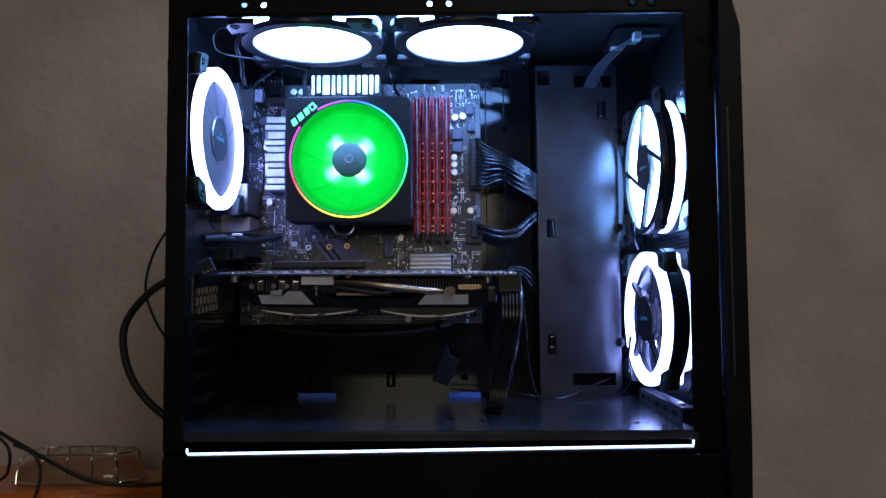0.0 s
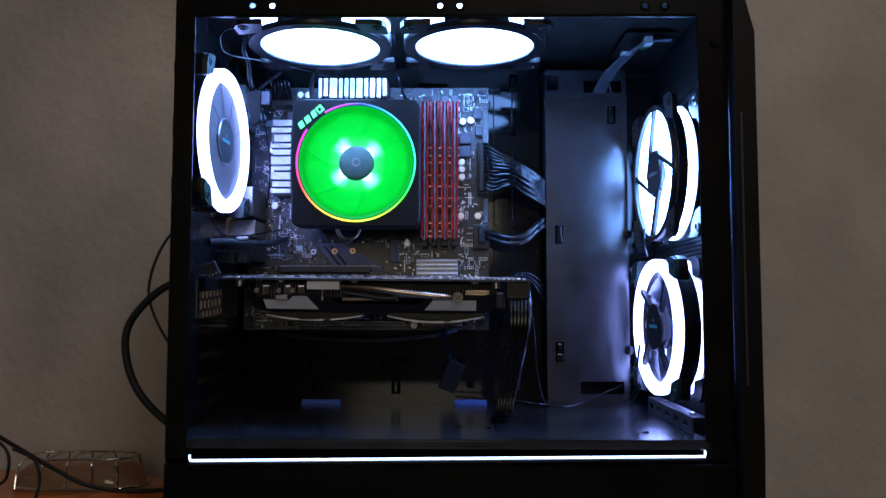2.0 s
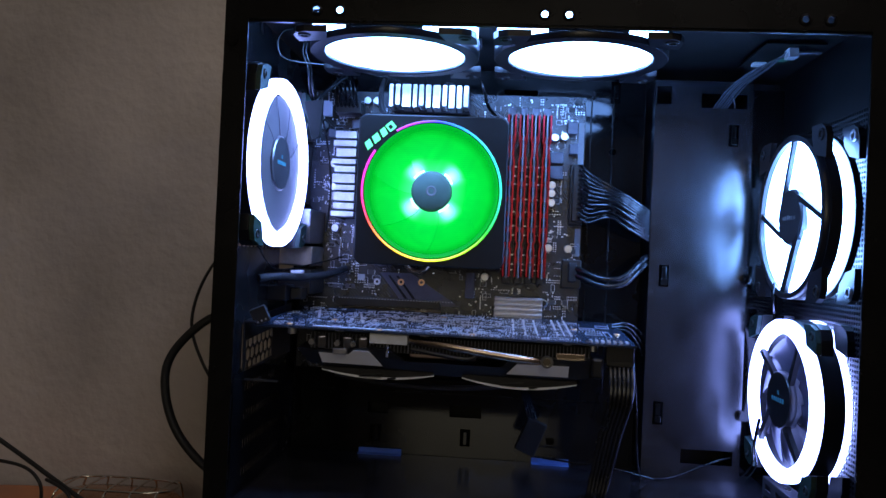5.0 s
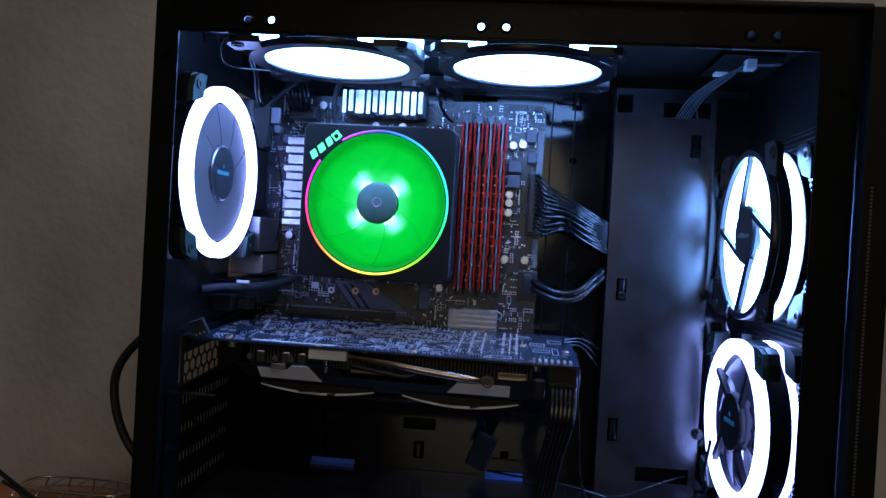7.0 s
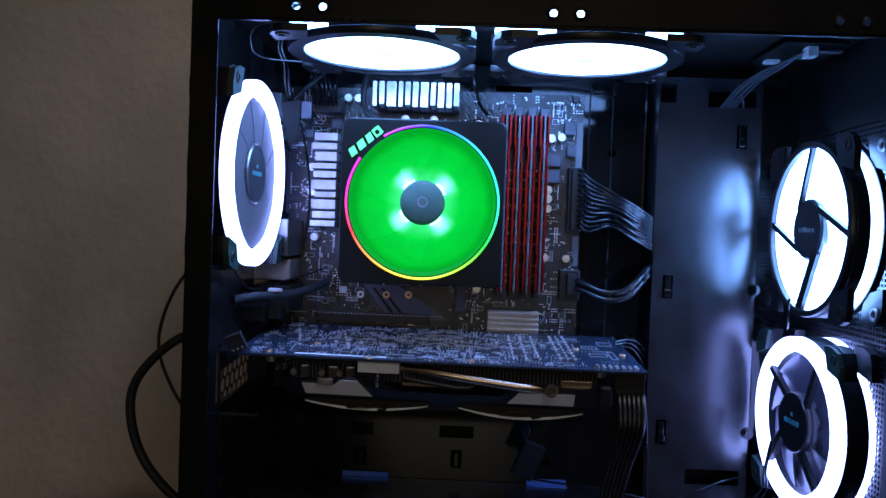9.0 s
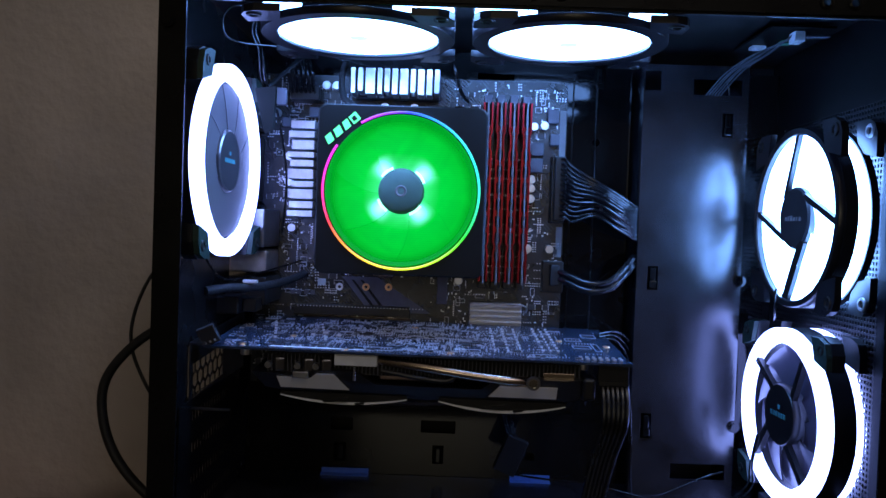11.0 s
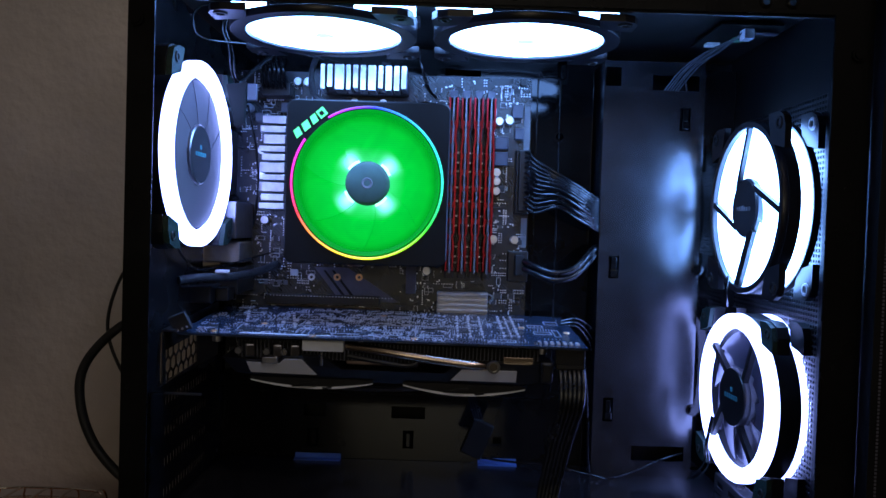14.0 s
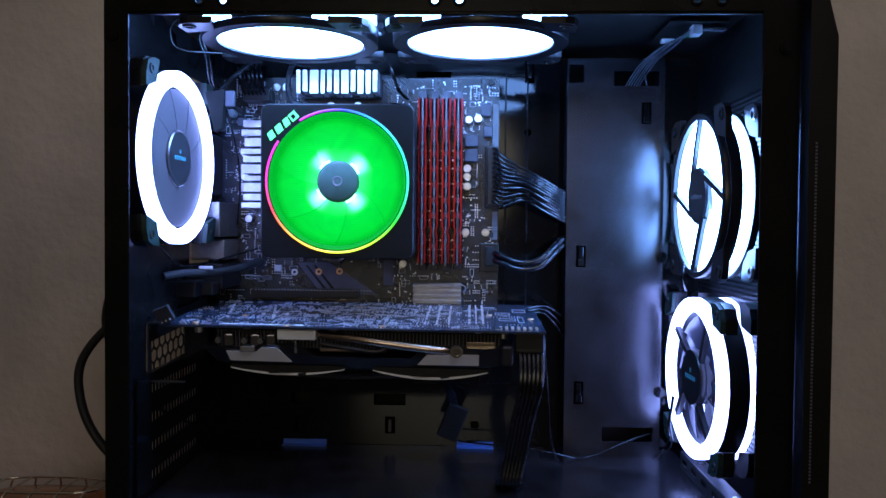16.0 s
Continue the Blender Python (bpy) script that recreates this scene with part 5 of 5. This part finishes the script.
clip = thing("cable_clip", "small black cable clip on the tray edge", "clip", (-0.066, 0.684, 0.432))
part("body", boxes((-0.0700, -0.0625, 0.680, 0.6995, 0.4285, 0.4345), bevel=0.0010), RUBBER, clip)
part("tongue", boxes((-0.0680, -0.0645, 0.676, 0.6798, 0.4270, 0.4330), bevel=0.0006), RUBBER, clip)
# front panel leads
wires = []
for i in range(6):
    wires.append([(0.155 + i * 0.0022, 0.684, 0.414), (0.1565 + i * 0.0022, 0.671, 0.420), (0.162 + i * 0.0024, 0.652 - 0.004 * (i % 2), 0.430 + i * 0.0004), (0.173 + i * 0.0020, 0.630 - 0.004 * (i % 3), 0.4385 + 0.0006 * (i % 2)), (0.1875, 0.606 - 0.001 * i, 0.4430 + 0.0005 * i)])
cable("front_panel_leads", "thin grey leads from the cover slot to a white plug", wires, m=material("grey_wire", (0.10, 0.11, 0.13), 0.35, 0, 0.2, 200, spread=True), r=0.00042,
      plugs=[((0.1875, 0.1945, 0.596, 0.606, 0.4405, 0.4475), CREAM), ((0.1945, 0.212, 0.598, 0.604, 0.4440, 0.4455), COIL)])
cable("short_lead", "short grey lead across the slot", [[(0.166, 0.670, 0.432), (0.169, 0.668, 0.425), (0.1725, 0.674, 0.418)]], r=0.0010)
panel_board = thing("front_panel_board", "small circuit board under the top with pale sockets", "circuit board", (0.185, 0.63, 0.4485))
part("board", boxes((0.170, 0.212, 0.590, 0.660, 0.4480, 0.4494)), BEZEL, panel_board)
part("socket", boxes((0.176, 0.186, 0.640, 0.648, 0.4455, 0.4479), bevel=0.0004), CREAM, panel_board)
part("socket", boxes((0.190, 0.197, 0.622, 0.630, 0.4455, 0.4479), bevel=0.0004), material("green_socket", (0.05, 0.22, 0.12), 0.5, 0, 0.1, 60), panel_board)
# processor power leads
wires = []
for i in range(6):
    x = -0.161 + i * 0.0034
    wires.append([(x, 0.680, 0.4085), (x, 0.666, 0.4105), (x + 0.0005, 0.657, 0.420), (x - 0.004, 0.664, 0.432), (x - 0.012, 0.684, 0.444)])
cable("processor_power_cable", "bundle of black wires into the board's top socket", wires, r=0.0013, plugs=[((-0.1625, -0.1405, 0.671, 0.6778, 0.4035, 0.4135), PLASTIC)])
cable("slanted_lead", "black lead slanting across the board corner", [[(-0.150, 0.650, 0.430), (-0.158, 0.640, 0.420), (-0.170, 0.630, 0.404), (-0.181, 0.628, 0.390)]], r=0.0017)
cable("cooler_lead", "black braided lead down to the processor cooler", [[(-0.118, 0.672, 0.440), (-0.121, 0.660, 0.425), (-0.121, 0.655, 0.410), (-0.1165, 0.650, 0.400), (-0.106, 0.648, 0.394)]], r=0.0024, m=BRAID)
cable("fan_lead", "black fan lead hanging from the top", [[(-0.172, 0.600, 0.450), (-0.174, 0.598, 0.436), (-0.170, 0.600, 0.424), (-0.169, 0.605, 0.408), (-0.168, 0.615, 0.402)], [(-0.170, 0.600, 0.450), (-0.1715, 0.598, 0.436), (-0.1675, 0.600, 0.424), (-0.1665, 0.605, 0.408), (-0.166, 0.615, 0.402)]], r=0.0008)
cable("curled_lead", "thin black lead curled below the top panel", [[(-0.172, 0.575, 0.447), (-0.182, 0.572, 0.444), (-0.186, 0.572, 0.434), (-0.180, 0.580, 0.425), (-0.150, 0.62, 0.430), (-0.09, 0.67, 0.428)]], r=0.0006)
cable("fan_extension_lead", "thin black lead down the board edge", [[(-0.162, 0.625, 0.388), (-0.160, 0.640, 0.365), (-0.159, 0.650, 0.340), (-0.161, 0.655, 0.315), (-0.164, 0.660, 0.300)]], r=0.0009)
cable("memory_side_lead", "short dark lead above the memory sticks", [[(-0.040, 0.660, 0.438), (-0.036, 0.658, 0.424), (-0.032, 0.666, 0.412), (-0.026, 0.680, 0.407)]], r=0.0014)
cable("rear_lead", "thin dark lead along the rear wall", [[(-0.192, 0.560, 0.292), (-0.190, 0.575, 0.278), (-0.186, 0.600, 0.268), (-0.172, 0.640, 0.272), (-0.150, 0.670, 0.280)]], r=0.0007)
cable("audio_cable", "black cable plugged in above the graphics card", [[(-0.196, 0.584, 0.2615), (-0.186, 0.598, 0.2630), (-0.172, 0.620, 0.2625), (-0.158, 0.650, 0.2650), (-0.148, 0.672, 0.2700)]], r=0.0030, m=BRAID, seg=14,
      plugs=[((-0.1790, -0.1690, 0.6105, 0.6150, 0.2655, 0.2680), CREAM)])
flag = thing("fan_connector", "black fan connector with a grey tab", "connector", (-0.165, 0.62, 0.395))
part("housing", plate(bmesh.new(), [(-0.1745, 0.4005), (-0.1600, 0.4025), (-0.1618, 0.3735), (-0.1675, 0.3705)], 0.612, 0.619, turned_xz), DARK, flag)
part("tab", boxes((-0.1600, -0.1530, 0.614, 0.618, 0.390, 0.402), bevel=0.0005), COIL, flag)
# blocks under the connector shells
block = thing("audio_connector", "black audio connector block at the rear", "connector", (-0.18, 0.62, 0.255))
part("housing", boxes((-0.198, -0.182, 0.612, 0.638, 0.2435, 0.256), bevel=0.0012), PLASTIC, block)
part("socket", boxes((-0.1815, -0.172, 0.622, 0.638, 0.2445, 0.254), bevel=0.0010), PLASTIC, block)

# lower front: slotted steel rail on the shroud below the ring fan
rail_thing = thing("drive_rail", "slotted dark steel rail on the shroud floor", "rail", (0.2035, 0.585, FLOOR))
bm = bmesh.new()
wall_with_holes(bm, "x", 0.1985, 0.0010, 0.518, 0.650, FLOOR + 0.0002, FLOOR + 0.0125, [(y, y + 0.013, FLOOR + 0.0045, FLOOR + 0.0090) for y in (0.530, 0.556, 0.582, 0.608, 0.632)])
part("side_plate", bm, CHIP, rail_thing)
part("top_lip", boxes((0.1985, 0.2100, 0.518, 0.650, FLOOR + 0.0126, FLOOR + 0.0136), bevel=0.0003), CHIP, rail_thing)
for y in (0.536, 0.612):
    part("rail_screw", cyl(0.0026, (0.2045, y, FLOOR + 0.0136), (0.2045, y, FLOOR + 0.0150), 16), STEEL, rail_thing, smooth=True)
cable("front_fan_lead", "thin lead below the upper front fan", [[(0.187, 0.607, 0.275), (0.186, 0.606, 0.262), (0.189, 0.612, 0.256), (0.194, 0.625, 0.252)]], r=0.0008)
cable("ring_fan_lead", "two thin leads on the ring fan's strut", [[(0.1835, 0.616, 0.172), (0.183, 0.624, 0.150), (0.186, 0.630, 0.132), (0.180, 0.645, 0.115)], [(0.1835, 0.619, 0.172), (0.183, 0.627, 0.150), (0.184, 0.634, 0.132), (0.176, 0.648, 0.115)]], r=0.0008)

# blue tape tabs at the rear of the floor
for x0, x1 in ((-0.134, -0.096), (0.018, 0.050)):
    p = thing("blue_tape", "small strip of blue tape on the shroud", "tape", (x0, 0.69, FLOOR), "blue tapes")
    part("strip", boxes((x0, x1, 0.6905, 0.6976, FLOOR + 0.0001, FLOOR + 0.0006), (x0, x1, 0.6978, 0.6986, FLOOR + 0.0001, FLOOR + 0.0045)), STICKER, p)

# ---- outside: leads behind the case and the clear cover on the desk ----
def outside(name, label, pts, r):
    c = thing(name, label, "cable", pts[0])
    part("lead", tube(bmesh.new(), pts, r, 12, 10), RUBBER, c, smooth=True)


outside("power_cord", "thick black power cord looping from the case", [(-0.2035, 0.665, 0.236), (-0.225, 0.655, 0.2345), (-0.260, 0.65, 0.221), (-0.2885, 0.65, 0.190), (-0.2915, 0.65, 0.158), (-0.278, 0.65, 0.124), (-0.248, 0.65, 0.095), (-0.215, 0.67, 0.072), (-0.19, 0.75, 0.03)], 0.0036)
outside("thin_cable", "thin black lead looping from the case", [(-0.2035, 0.66, 0.300), (-0.235, 0.652, 0.290), (-0.260, 0.65, 0.262), (-0.272, 0.65, 0.222), (-0.262, 0.65, 0.188), (-0.240, 0.65, 0.158), (-0.215, 0.67, 0.135), (-0.2, 0.745, 0.10)], 0.0013)
outside("desk_cable", "black lead hanging over the clear cover", [(-0.56, 0.74, 0.125), (-0.480, 0.735, 0.082), (-0.430, 0.722, 0.060), (-0.39, 0.713, 0.042), (-0.350, 0.712, 0.024), (-0.305, 0.72, 0.017), (-0.25, 0.75, 0.015)], 0.0022)
outside("desk_cable", "thin black lead curling beside the clear cover", [(-0.52, 0.72, 0.075), (-0.46, 0.715, 0.072), (-0.435, 0.71, 0.060), (-0.432, 0.71, 0.040), (-0.445, 0.715, 0.024), (-0.50, 0.72, 0.0145)], 0.0016)
outside("desk_cable", "thin black lead falling in front of the cover", [(-0.43, 0.714, 0.060), (-0.405, 0.708, 0.050), (-0.398, 0.706, 0.028), (-0.402, 0.698, 0.0), (-0.405, 0.68, -0.050)], 0.0016)

body = thing("orange_body", "orange lacquered wooden body lying on the desk", "guitar body", (-0.42, 0.77, DZ))
bm = bmesh.new()
outline = []
for k in range(40):
    a = 2 * math.pi * k / 40
    outline.append((-0.47 + (0.185 + 0.015 * math.cos(3 * a)) * math.cos(a), 0.777 + 0.075 * math.sin(a)))
plate(bm, outline, DZ + 0.0002, 0.0120)
bmesh.ops.bevel(bm, geom=[e for e in bm.edges if abs(e.verts[0].co.z - 0.012) < 1e-5 and abs(e.verts[1].co.z - 0.012) < 1e-5], offset=0.008, segments=4, affect="EDGES")
part("slab", bm, ORANGE, body, smooth=True)


def oval(cx, cy, z, hx, hy, n=32, p=0.72):
    out = []
    for k in range(n + 1):
        a = 2 * math.pi * k / n
        c, s = math.cos(a), math.sin(a)
        out.append((cx + hx * math.copysign(abs(c) ** p, c), cy + hy * math.copysign(abs(s) ** p, s), z))
    return out


chrome = thing("clear_cover", "clear ribbed plastic cover with bright edges on the orange body", "plastic cover", (-0.383, 0.765, 0.012))
GLASSY = material("clear_amber_shell", (0.80, 0.66, 0.45), 0.10, 0.0, 0.12, 35, 0.15, 120)
GLASSY.node_tree.nodes["Principled BSDF"].inputs["Transmission Weight"].default_value = 0.85
bm = bmesh.new()
rings = []
for z, k in ((0.0122, 1.0), (0.020, 0.99), (0.029, 0.93), (0.035, 0.82), (0.037, 0.70)):
    rings.append([bm.verts.new(v) for v in oval(-0.383, 0.765, z, 0.068 * k, 0.032 * k)[:-1]])
for p, q in zip(rings, rings[1:]):
    for k in range(len(p)):
        bm.faces.new((p[k], p[(k + 1) % len(p)], q[(k + 1) % len(p)], q[k]))
bm.faces.new(rings[-1])
bmesh.ops.recalc_face_normals(bm, faces=bm.faces[:])
part("dish", bm, GLASSY, chrome, smooth=True)
part("rim", tube(bmesh.new(), oval(-0.383, 0.765, 0.0150, 0.0690, 0.0330), 0.0018, 10, 3), CHROME, chrome, smooth=True)
part("rim", tube(bmesh.new(), oval(-0.383, 0.765, 0.0440, 0.0580, 0.0240), 0.0012, 10, 3), CHROME, chrome, smooth=True)
for x in (-0.437, -0.412, -0.385, -0.358, -0.331):
    pts = [(x, 0.7325, 0.0155), (x, 0.7355, 0.031), (x + (x + 0.383) * -0.08, 0.7405, 0.0435), (x + (x + 0.383) * -0.08, 0.7895, 0.0435), (x, 0.7950, 0.031), (x, 0.7975, 0.0155)]
    part("rib", tube(bmesh.new(), pts, 0.0011, 8, 5), CHROME, chrome, smooth=True)
